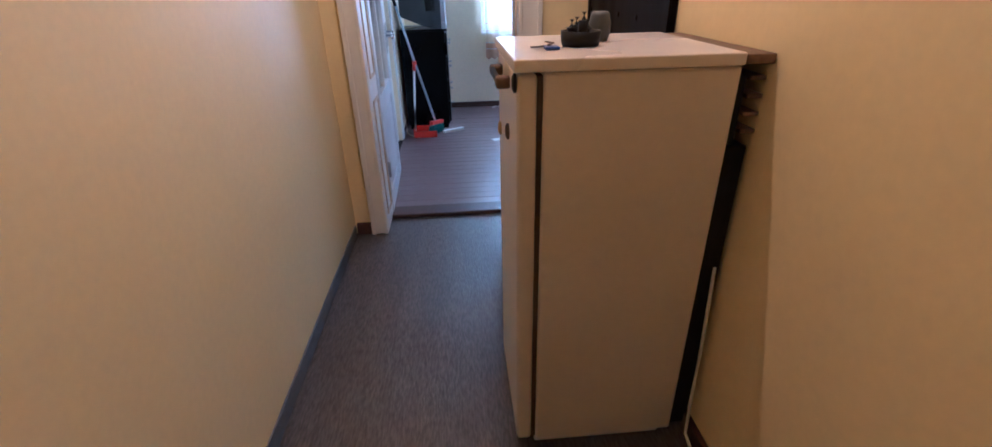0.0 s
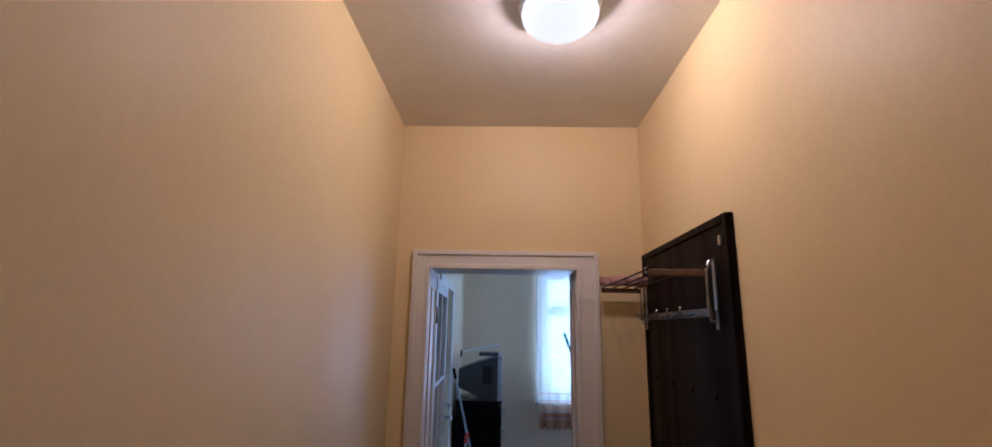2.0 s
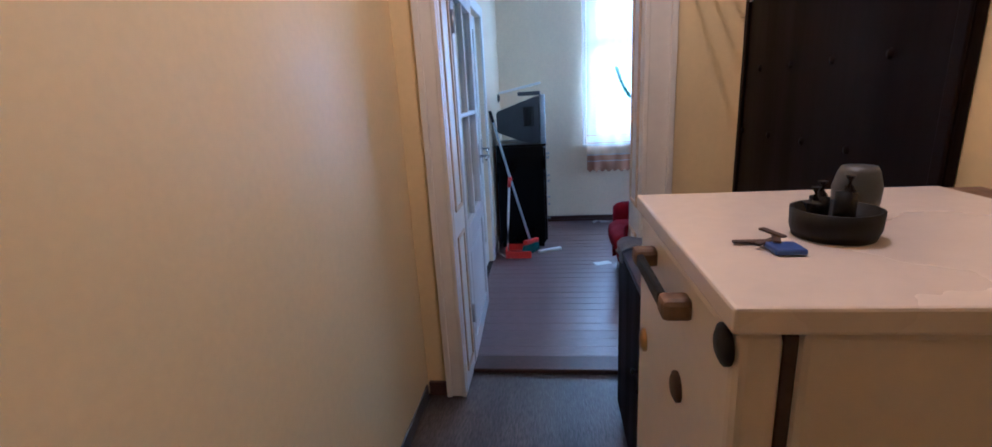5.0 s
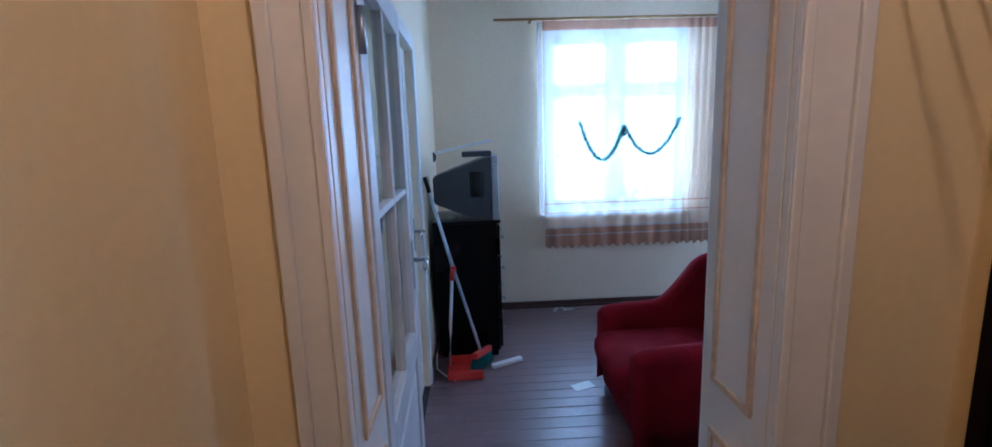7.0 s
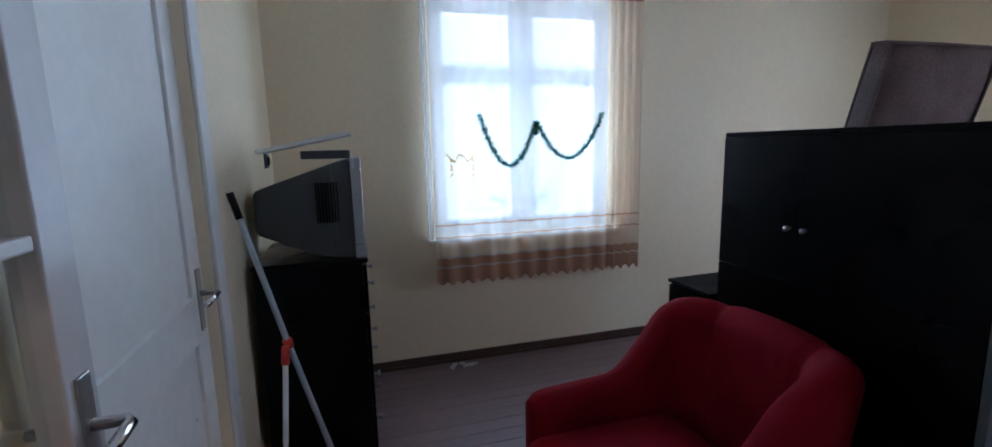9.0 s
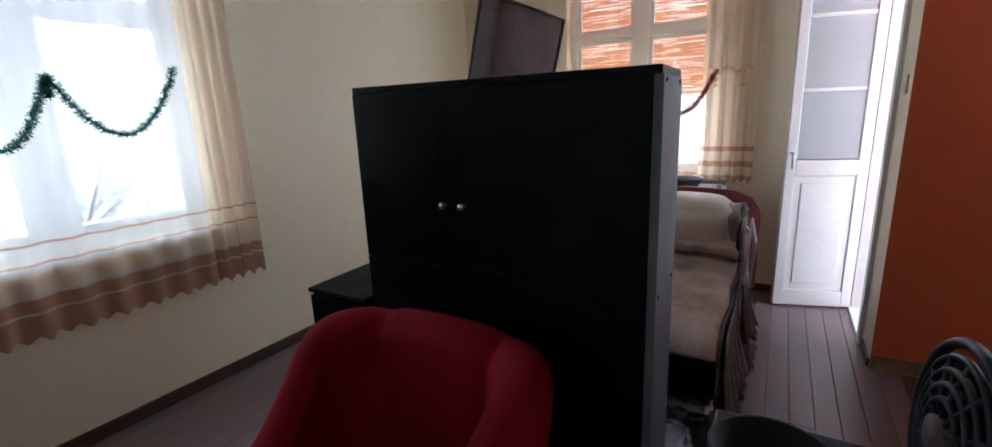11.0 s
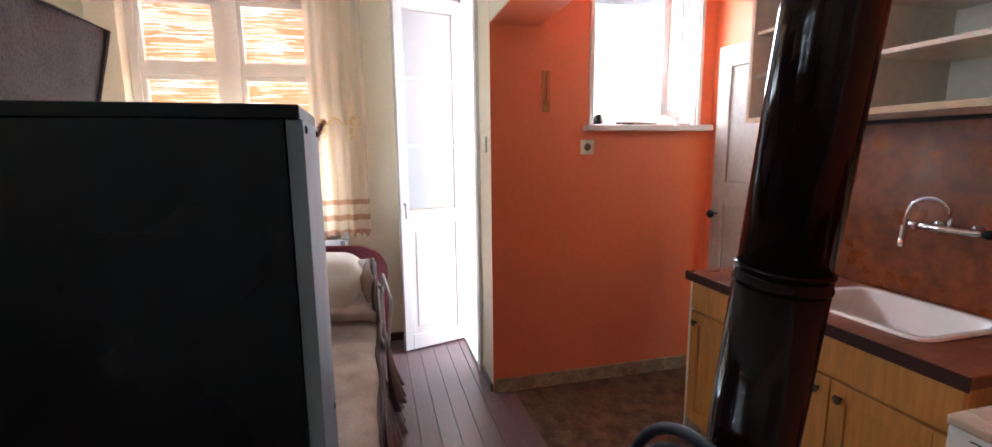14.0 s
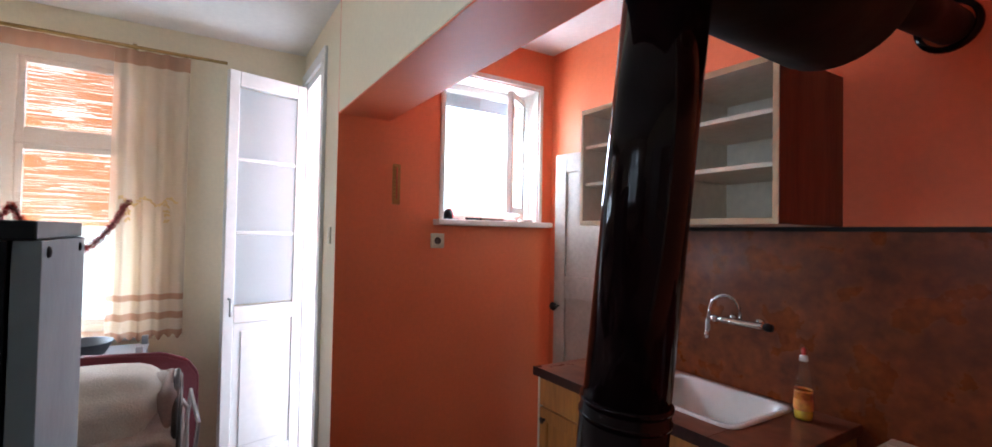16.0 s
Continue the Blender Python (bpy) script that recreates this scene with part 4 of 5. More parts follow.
def television():
    t = tagged(empty("television", (0.12, 2.345, 0.986)), "grey tube television with its back to the wall", "television")
    bm = bmesh.new()
    rings = []
    for x, y0, y1, z0, z1 in ((0.405, 0.0, 0.50, 0.0, 0.425), (0.33, 0.005, 0.495, 0.005, 0.405), (0.24, 0.035, 0.465, 0.02, 0.375), (0.02, 0.11, 0.39, 0.10, 0.30), (0.0, 0.12, 0.38, 0.11, 0.29)):
        rings.append([bm.verts.new((x, y, z)) for y, z in ((y0, z0), (y1, z0), (y1, z1), (y0, z1))])
    for a, b in zip(rings, rings[1:]):
        for k in range(4):
            bm.faces.new((a[k], a[(k + 1) % 4], b[(k + 1) % 4], b[k]))
    bm.faces.new(rings[0]), bm.faces.new(rings[-1])
    bmesh.ops.bevel(bm, geom=bm.edges[:], offset=0.008, segments=2, affect="EDGES")
    finish("case", bm, M_GREYPL, t)
    boxes("bezel", [((0.406, -0.004, -0.001), (0.45, 0.504, 0.06)), ((0.406, -0.004, 0.38), (0.45, 0.504, 0.43)), ((0.406, -0.004, 0.06), (0.45, 0.045, 0.38)), ((0.406, 0.455, 0.06), (0.45, 0.504, 0.38))], M_SILVERPL, t, bevel=0.006)
    box("screen", (0.407, 0.046, 0.061), (0.438, 0.454, 0.379), M_BLACK, t, bevel=0.006)
    boxes("vent", [((0.26 + 0.012 * k, 0.0005, 0.16), (0.266 + 0.012 * k, 0.03, 0.33)) for k in range(8)], M_IRON, t, bevel=0)
    return t


television()
box_ob = tagged(empty("set_top_box", (0.33, 2.40, 1.413), 0), "small grey and white set-top box tilted on the television", "set-top box")
box("box_body", (0.0, 0, 0.0), (0.20, 0.22, 0.035), M_GREYPL, box_ob, 0.004)
box("lid", (-0.16, -0.03, 0.037), (0.22, 0.20, 0.055), M_WHITEPL, box_ob, 0.004, pose(0.0, 0, 0.02, 0, -11, 0))

# broom, dustpan and strip by the door
broom = tagged(empty("broom", (0, 0, 0)), "broom with pale blue pole and teal bristles against the wall", "broom")
tube("pole", [(0.405, 2.16, 0.13), (0.245, 2.19, 0.71), (0.118, 2.215, 1.20)], 0.0115, M_BLUEPOLE, broom)
tube("grip", [(0.118, 2.215, 1.20), (0.092, 2.22, 1.30)], 0.0135, M_IRON, broom)
tube("clamp", [(0.252, 2.188, 0.68), (0.244, 2.19, 0.715)], 0.019, M_REDPL, broom)
box("head", (-0.115, -0.02, 0.085), (0.115, 0.02, 0.125), M_REDPL, broom, 0.008, pose(0.41, 2.16, 0.01, 0, 8, 62))
bm = bmesh.new()
for i in range(16):
    for j in range(3):
        x, y = -0.105 + 0.014 * i, -0.014 + 0.014 * j
        add_tube(bm, [(x, y, 0.09), (x * 1.12 + random.uniform(-.006, .006), y * 1.7, 0.0)], [0.006, 0.004], 5)
bmesh.ops.transform(bm, matrix=pose(0.41, 2.16, 0.008, 0, 0, 62), verts=bm.verts)
finish("bristles", bm, M_TEAL, broom)
pan = tagged(empty("dustpan", (0.30, 2.12, 0)), "red plastic dustpan with long white handle", "dustpan")
boxes("pan", [((-0.10, -0.12, 0.004), (0.12, 0.12, 0.010)), ((-0.10, 0.11, 0.0105), (0.12, 0.12, 0.07)), ((-0.10, -0.12, 0.0105), (0.12, -0.11, 0.07)), ((-0.11, -0.12, 0.004), (-0.1005, 0.12, 0.09))], M_REDPL, pan, bevel=0.004)
tube("handle", [(-0.10, 0.0, 0.05), (-0.085, 0.01, 0.32), (-0.06, 0.03, 0.66)], 0.0105, M_WHITEPL, pan)
tube("joint", [(-0.062, 0.028, 0.63), (-0.057, 0.033, 0.70)], 0.016, M_REDPL, pan)
tagged(box("white_strip", (-0.115, -0.02, 0.0), (0.115, 0.02, 0.028), M_WHITEPL, bevel=0.005, turn=pose(0.585, 2.205, 0.001, 0, 0, 27)), "white plastic strip lying on the floor", "plastic strip")
tagged(tube("wall_cable", [(0.105, 2.22, 0.10), (0.11, 2.16, 0.012), (0.17, 2.07, 0.008), (0.24, 2.0, 0.008)], 0.005, M_IVORY), "white cable trailing along the floor", "cable")
sock = tagged(empty("wall_socket", (WX, 3.08, 1.40)), "dark wall socket beside the television", "socket")
box("plate", (0, -0.04, -0.04), (0.012, 0.04, 0.04), M_GREYPL, sock, 0.004)
lathe("socket_well", [(0.02, 0), (0.022, 0.008), (0.026, 0.008), (0.026, 0.0)], M_IRON, sock, (0.012, 0, 0), Matrix.Rotation(radians(90), 4, "Y"), 16)
bm = bmesh.new()
for k in range(9):
    p = Vector((1.15 + random.uniform(-0.09, 0.09), 3.18 + random.uniform(-0.03, 0.05), 0.008))
    add_box(bm, p - Vector((0.018, 0.010, 0.007)), p + Vector((0.018, 0.010, 0.004)), 0.002, Matrix.Translation(p) @ pose(0, 0, 0, 0, 0, 50 * k) @ Matrix.Translation(-p))
tagged(finish("plaster_crumbs", bm, M_PAPER), "scraps of white plaster below the window", "debris", kind="stuff")


def mattress():
    m = tagged(empty("mattress", (2.50, 2.03, 0.004), 0), "brown-grey mattress standing on edge behind the cabinet", "mattress")
    soft("mattress_body", (0, 0, 0), (0.60, 0.085, 1.82), 0.015, M_MATTRESS, m, 0.003, pose(0, 0, 0.03, 13.6, 0, 0))
    bm = bmesh.new()
    turn = pose(0, 0, 0.03, 13.6, 0, 0)
    for y in (0.0, 0.085):
        add_tube(bm, [turn @ Vector(p) for p in ((0.004, y, 0.01), (0.004, y, 1.81), (0.595, y, 1.815), (0.595, y, 0.01))], 0.006, 8)
    finish("piping", bm, M_MATTRESS, m)
    return m


mattress()


def daybed():
    b = tagged(empty("daybed", (2.75, 0.84, 0)), "dark wooden daybed with a plum red headboard", "bed")
    boxes("frame", [((0.0, 0.0, 0.26), (1.50, 0.03, 0.40)), ((0.0, 0.77, 0.26), (1.50, 0.80, 0.40)), ((0.0, 0.03, 0.26), (0.03, 0.77, 0.40)), ((0.03, 0.03, 0.33), (1.50, 0.77, 0.36))], M_DARKWOOD, b, bevel=0.006)
    for x in (0.04, 1.40):
        for y in (0.04, 0.71):
            box("leg", (x, y, 0), (x + 0.05, y + 0.05, 0.26), M_DARKWOOD, b, 0.004)
    bm = bmesh.new()
    for y0, y1 in ((-0.07, 0.80),):
        prof = [(y0, 0.20), (y0, 0.72), (y0 + 0.05, 0.80), (y0 + 0.16, 0.845), (0.4, 0.86), (y1 - 0.16, 0.845), (y1 - 0.05, 0.80), (y1, 0.72), (y1, 0.20)]
        one = [bm.verts.new((1.505, y, z)) for y, z in prof]
        two = [bm.verts.new((1.565, y, z)) for y, z in prof]
        bm.faces.new(one), bm.faces.new(two)
        for k in range(len(prof)):
            bm.faces.new((one[k], one[(k + 1) % len(prof)], two[(k + 1) % len(prof)], two[k]))
    bmesh.ops.bevel(bm, geom=bm.edges[:], offset=0.012, segments=3, affect="EDGES")
    tagged(finish("headboard", bm, M_PLUM, b, smooth=True), "plum red padded headboard")
    soft("bed_mattress", (0.04, 0.02, 0.362), (1.48, 0.78, 0.46), 0.04, M_PLUM, b, 0.004)
    return b


daybed()


def quilt():
    """A thick quilt laid along the bed and up against the headboard, stitched in squares."""
    q = tagged(empty("folded_quilt", (3.12, 0.85, 0.0)), "thick beige quilted blanket folded up on the daybed", "quilt")
    path = [(-0.34, 0.40), (-0.28, 0.465), (0.0, 0.475), (0.25, 0.48), (0.48, 0.485), (0.62, 0.53), (0.70, 0.60), (0.77, 0.68), (0.86, 0.73), (0.95, 0.725), (1.01, 0.66), (1.04, 0.56)]
    dense = []
    for (x0, z0), (x1, z1) in zip(path, path[1:]):
        for k in range(5):
            dense.append((x0 + (x1 - x0) * k / 5, z0 + (z1 - z0) * k / 5))
    dense.append(path[-1])
    nu = 24
    for layer, (lift, first, label) in enumerate(((0.0, 0, "layer"), (0.06, 24, "layer"))):
        bm = bmesh.new()
        rows = []
        pts = dense[first:]
        for i, (x, z) in enumerate(pts):
            a, c = pts[max(i - 1, 0)], pts[min(i + 1, len(pts) - 1)]
            t = Vector((c[0] - a[0], c[1] - a[1])).normalized()
            n = Vector((-t.y, t.x))
            row = []
            for j in range(nu + 1):
                v = j / nu
                puff = 0.016 * abs(math.sin(math.pi * i / 5)) * abs(math.sin(math.pi * v * 5)) + 0.008 * noise.noise((x * 6, v * 5, layer))
                edge = 0.03 * (abs(2 * v - 1) ** 6) + 0.02 * (1 if i in (0, len(pts) - 1) else 0)
                p = Vector((x, z)) + n * (lift + puff - edge + 0.02)
                row.append(bm.verts.new((p.x, -0.005 + v * 0.68 + 0.012 * noise.noise((x * 4, v, 9)), p.y)))
            rows.append(row)
        for one, two in zip(rows, rows[1:]):
            for j in range(nu):
                bm.faces.new((one[j], one[j + 1], two[j + 1], two[j]))
        edge = [tuple(r[0].co) for r in rows]
        ob = finish(label, bm, M_QUILT, q, smooth=True)
        tube("piping", edge, 0.010, M_WICK, q, 8)
        th = ob.modifiers.new("thick", "SOLIDIFY")
        th.thickness, th.offset = 0.07, -1
    return q


quilt()


def quilt_pile():
    """The rest of the quilt folded into a fat heap against the headboard."""
    q = tagged(empty("quilt_heap", (3.62, 0.86, 0.0)), "fat folded heap of a cream quilt with piped edges", "quilt")
    soft("fold", (0.14, 0.02, 0.52), (0.60, 0.64, 0.83), 0.13, M_QUILTPALE, q, 0.035, None, 14)
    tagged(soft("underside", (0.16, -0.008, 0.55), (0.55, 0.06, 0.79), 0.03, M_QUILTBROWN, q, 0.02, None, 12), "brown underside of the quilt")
    arch = [(0.12 + 0.46 * k / 20, -0.004, 0.60 + 0.215 * math.sin(math.pi * k / 20) ** 0.5 + 0.006 * math.sin(k * 1.9)) for k in range(21)]
    tube("piping", arch, 0.012, M_WICK, q, 8)
    return q


quilt_pile()


def plastic_bundle(at, size, rz, mat, label, seed):
    """Something wrapped in crumpled shiny film."""
    b = tagged(soft("wrapped_bundle", (-size[0] / 2, -size[1] / 2, 0.0), (size[0] / 2, size[1] / 2, size[2]), 0.04, mat, None, 0.0, None, 26), label, "bundle")
    for v in b.data.vertices:
        n = v.normal
        crease = abs(noise.noise((v.co * 14) + Vector((seed, 0, 0)))) + 0.6 * abs(noise.noise((v.co * 31) + Vector((0, seed, 0))))
        v.co = v.co - n * 0.03 * crease
        v.co.z = max(v.co.z, 0.001)
    b.matrix_basis = pose(*at, 0, 0, rz)
    return b


plastic_bundle((3.02, 1.02, 0.0), (0.66, 0.34, 0.235), 3, M_FILM, "grey bundle wrapped in shiny film under the bed", 3)
plastic_bundle((2.56, 1.02, 0.0), (0.26, 0.26, 0.17), 12, M_FILMBLUE, "pale blue bag of shiny film beside the bed", 8)


def drape(name, at, rz, w, h, mat, folds, label, category):
    """A cloth hanging in folds, flaring towards its hem."""
    bm = bmesh.new()
    rows = []
    for j in range(13):
        v = j / 12
        rows.append([bm.verts.new(((i / 40 - 0.5) * w * (0.8 + 0.3 * v), 0.03 * v * math.sin(i / 40 * 2 * math.pi * folds) + 0.05 * v * v, h * (1 - v) + 0.02 * noise.noise((i * 0.2, v, 2)) * v)) for i in range(41)])
    for one, two in zip(rows, rows[1:]):
        for i in range(40):
            bm.faces.new((one[i], one[i + 1], two[i + 1], two[i]))
    ob = finish(name, bm, mat, smooth=True)
    ob.matrix_basis = pose(*at, 0, 0, rz)
    th = ob.modifiers.new("thick", "SOLIDIFY")
    th.thickness = 0.003
    return tagged(ob, label, category)


drape("bed_skirt", (3.24, 0.825, 0.02), 180, 0.75, 0.42, M_LACEGREY, 6, "grey-brown lace cloth hanging over the bed side", "cloth")
drape("plastic_bag", (3.66, 0.80, 0.005), 180, 0.34, 0.44, M_BAG, 3, "crumpled clear grey plastic bag hanging from the bed", "bag")
drape("brown_cloth", (3.58, 0.80, 0.20), 180, 0.26, 0.30, M_MATTRESS, 3, "dark brown cloth hanging over the bed side", "cloth")
frame_ob = tagged(empty("picture_frame", (3.80, 0.80, 0.36), 0), "empty white wooden frame leaning on the bed", "frame")
for k, turn in enumerate((pose(0, 0, 0, 0, 8, 6), pose(0.02, -0.015, 0, 0, -24, 10))):
    bm = bmesh.new()
    for lo, hi in (((0, 0, 0), (0.025, 0.012, 0.34)), ((0.20, 0, 0), (0.225, 0.012, 0.34)), ((0.025, 0, 0), (0.20, 0.012, 0.025)), ((0.025, 0, 0.315), (0.20, 0.012, 0.34))):
        add_box(bm, lo, hi, 0.003, turn)
    finish("rail", bm, M_WHITEPL, frame_ob)
crate = tagged(empty("wire_crate", (4.40, 1.02, 0.0)), "grey metal shelf stand with a dark basin by the window", "shelf")
boxes("stand", [((0.0, 0.0, 0.0), (0.03, 0.03, 0.86)), ((0.30, 0.0, 0.0), (0.33, 0.03, 0.86)), ((0.0, 0.55, 0.0), (0.03, 0.58, 0.86)), ((0.30, 0.55, 0.0), (0.33, 0.58, 0.86)), ((-0.005, -0.005, 0.70), (0.335, 0.585, 0.715)), ((-0.005, -0.005, 0.80), (0.335, 0.585, 0.812))], M_SILVERPL, crate, 0.003)
basin = tagged(lathe("basin", [(0.0, 0.0), (0.09, 0.0), (0.12, 0.06), (0.126, 0.06), (0.124, 0.068), (0.116, 0.066), (0.088, 0.008), (0.0, 0.008)], M_GREYPL, None, (4.56, 1.28, 0.8125)), "dark grey plastic basin on the shelf stand", "basin")


# ---- curtains, blind and garlands ----
def curtain(name, length, top, bottom, mat, wave, folds, parent, bands=(), steps=160, seed=0):
    """A hanging cloth along x from 0, folded in y, with bands given as (from, to, material) heights."""
    bm = bmesh.new()
    heights = sorted({top, bottom, *(z for b in bands for z in b[:2]), *(bottom + (top - bottom) * k / 8 for k in range(9))}, reverse=True)
    mats = [mat] + [b[2] for b in bands]
    rows = []
    for z in heights:
        row = []
        f = 0.4 + 0.6 * (top - z) / (top - bottom)
        for s in range(steps + 1):
            u = s / steps
            y = wave * f * (math.sin(2 * math.pi * folds * u + 0.8 * noise.noise((u * 6, seed, 0))) + 0.6 * noise.noise((u * folds * 1.3, seed + 5, z * 0.5)))
            dz = 0.012 * math.cos(2 * math.pi * folds * 2 * u) if z == bottom else 0
            row.append(bm.verts.new((u * length, y, z + dz)))
        rows.append(row)
    for (a, za), (b, zb) in zip(zip(rows, heights), zip(rows[1:], heights[1:])):
        mid = (za + zb) / 2
        which = next((k + 1 for k, o in enumerate(bands) if o[0] <= mid <= o[1]), 0)
        for s in range(steps):
            bm.faces.new((a[s], a[s + 1], b[s + 1], b[s])).material_index = which
    return finish(name, bm, mats, parent, smooth=True)


M_STITCH = sheer("gold_embroidery", (0.85, 0.60, 0.28), 0.35, 600, 0.4)


def applique(name, x0, wide, z0, parent):
    """An embroidered garland of small leaves with two hanging ends, sewn on a curtain."""
    rnd = random.Random(11)
    bm = bmesh.new()
    spots = [(u, 0.018 * math.cos(u * 14)) for u in (k / 21 for k in range(22))] + [(0.12 + 0.05 * q, -0.02 - 0.028 * k) for k in range(4) for q in (0, 1)] + [(0.86 - 0.05 * q, -0.02 - 0.028 * k) for k in range(4) for q in (0, 1)]
    for u, dz in spots:
        p = Vector((x0 + wide * u, -0.045, z0 + dz + rnd.uniform(-0.006, 0.006)))
        add_box(bm, p - Vector((0.011, 0.003, 0.005)), p + Vector((0.011, 0.003, 0.005)), 0.002, Matrix.Translation(p) @ pose(0, 0, 0, 0, rnd.uniform(0, 180), 0) @ Matrix.Translation(-p), 1)
    return finish(name, bm, M_STITCH, parent)


c1 = tagged(empty("curtain", (1.005, NY - 0.10, 0)), "sheer white net curtain with brown lace hem", "curtain")
curtain("net", 1.20, 2.455, 0.578, M_NET, 0.014, 9, c1, [(0.578, 0.68, M_LACE), (0.69, 0.745, M_LACE), (0.76, 0.85, M_NETSIDE), (0.875, 0.885, M_LACE), (0.955, 0.965, M_LACE), (2.38, 2.455, M_LACE)], seed=1)
side = curtain("side_drape", 0.26, 2.455, 0.578, M_NETSIDE, 0.022, 4, c1, [(0.578, 0.68, M_LACE), (0.69, 0.745, M_LACE), (0.875, 0.885, M_LACE), (0.955, 0.965, M_LACE), (2.38, 2.455, M_LACE)], 60, 2)
side.location = (1.20, 0.0, 0)
thin = curtain("edge_drape", 0.035, 2.455, 0.86, M_NET, 0.012, 2, c1, (), 20, 3)
thin.location = (-0.042, 0.03, 0)
applique("applique", 0.08, 0.20, 1.385, c1)
rod = tagged(empty("curtain_rod", (0.61, NY - 0.10, 2.47)), "thin brown metal curtain rod on brackets", "curtain rod")
tube("bar", [(0, 0, 0), (2.05, 0, 0)], 0.010, M_BRASS, rod)
for x in (0.30, 1.92):
    boxes("bracket", [((x - 0.01, 0.0, -0.012), (x + 0.01, 0.10, 0.012))], M_BRASS, rod, 0.003)

c2 = tagged(empty("curtain", (EX - 0.09, 2.42, 0), -90), "sheer beige net curtain with lace trim", "curtain")
curtain("net", 1.20, 2.485, 0.86, M_NETWARM, 0.014, 9, c2, [(0.86, 0.90, M_LACE), (0.965, 0.985, M_NETSIDE), (2.40, 2.485, M_LACE)], seed=7)
side = curtain("side_drape", 0.36, 2.485, 0.84, M_NETSIDE, 0.03, 4, c2, [(0.84, 0.88, M_LACE), (0.945, 0.985, M_LACE), (1.055, 1.09, M_LACE), (2.40, 2.485, M_LACE)], 70, 8)
side.location = (1.20, 0, 0)
applique("applique", 1.25, 0.26, 1.62, c2)
rod2 = tagged(empty("curtain_rod", (EX - 0.09, 2.75, 2.50), -90), "thin brown metal curtain rod on brackets", "curtain rod")
tube("bar", [(0, 0, 0), (2.08, 0, 0)], 0.010, M_BRASS, rod2)
for x in (0.25, 1.62):
    boxes("bracket", [((x - 0.01, 0.0, -0.012), (x + 0.01, 0.09, 0.02))], M_BRASS, rod2, 0.003)

blind = tagged(empty("reed_blind", (EX + 0.18, 2.28, 0), -90), "orange-brown reed roller blind half way down", "blind")
bm = bmesh.new()
z = 1.475
while z < 2.46:
    x = 0.01
    tall = random.uniform(0.008, 0.014)
    while x < 1.12:
        run = random.uniform(0.05, 0.28)
        cover = (0.86 if z > 1.95 else 1.0) + 0.5 * noise.noise((x * 5.0, 2.0, z * 4.0))
        wide = tall * min(max(cover * random.uniform(0.6, 1.3), 0.12), 1.05)
        lift = random.uniform(-0.002, 0.002)
        add_box(bm, (x, 0, z + lift), (min(x + run, 1.13), 0.002, z + lift + wide), 0)
        x += run
    z += tall
finish("reeds", bm, M_REED, blind)


def garland(name, a, points, mat, label, count):
    g = tagged(empty(name, a), label, "garland")
    pts = [Vector(p) for p in points]
    bm = bmesh.new()
    add_tube(bm, pts, 0.0035, 6)
    lens = [0.0]
    for p, q in zip(pts, pts[1:]):
        lens.append(lens[-1] + (q - p).length)
    for k in range(count):
        d = lens[-1] * (k + random.random()) / count
        i = max(j for j in range(len(lens) - 1) if lens[j] <= d)
        p = pts[i].lerp(pts[i + 1], (d - lens[i]) / (lens[i + 1] - lens[i]))
        n = Vector((random.gauss(0, 1), random.gauss(0, 1), random.gauss(0, 1))).normalized()
        o = n.orthogonal().normalized() * 0.0016
        tip = p + n * random.uniform(0.016, 0.028)
        bm.faces.new((bm.verts.new(p + o), bm.verts.new(tip + o), bm.verts.new(tip - o), bm.verts.new(p - o)))
    finish("tinsel", bm, mat, g)
    return g


def swag(p, q, sag, n=14):
    return [(p[0] + (q[0] - p[0]) * k / n, p[1] + (q[1] - p[1]) * k / n, p[2] + (q[2] - p[2]) * k / n - sag * 4 * (k / n) * (1 - k / n)) for k in range(n + 1)]


garland("tinsel_garland", (0, NY - 0.135, 0), swag((1.303, 0, 1.645), (1.672, 0, 1.60), 0.295) + swag((1.672, 0, 1.60), (1.672, 0.0, 1.52), 0.0, 3)[1:] + swag((1.676, 0, 1.52), (1.680, 0.0, 1.60), 0.0, 3)[1:] + swag((1.680, 0, 1.60), (2.15, 0, 1.66), 0.265)[1:], M_GREEN, "green tinsel garland hung in two swags on the curtain", 3600)
garland("tinsel_garland", (EX - 0.135, 0, 0), swag((0, 2.02, 1.60), (0, 1.60, 1.58), 0.2) + swag((0, 1.60, 1.58), (0, 1.13, 1.62), 0.27)[1:], M_REDTIN, "dark red tinsel garland hung in swags on the curtain", 3600)


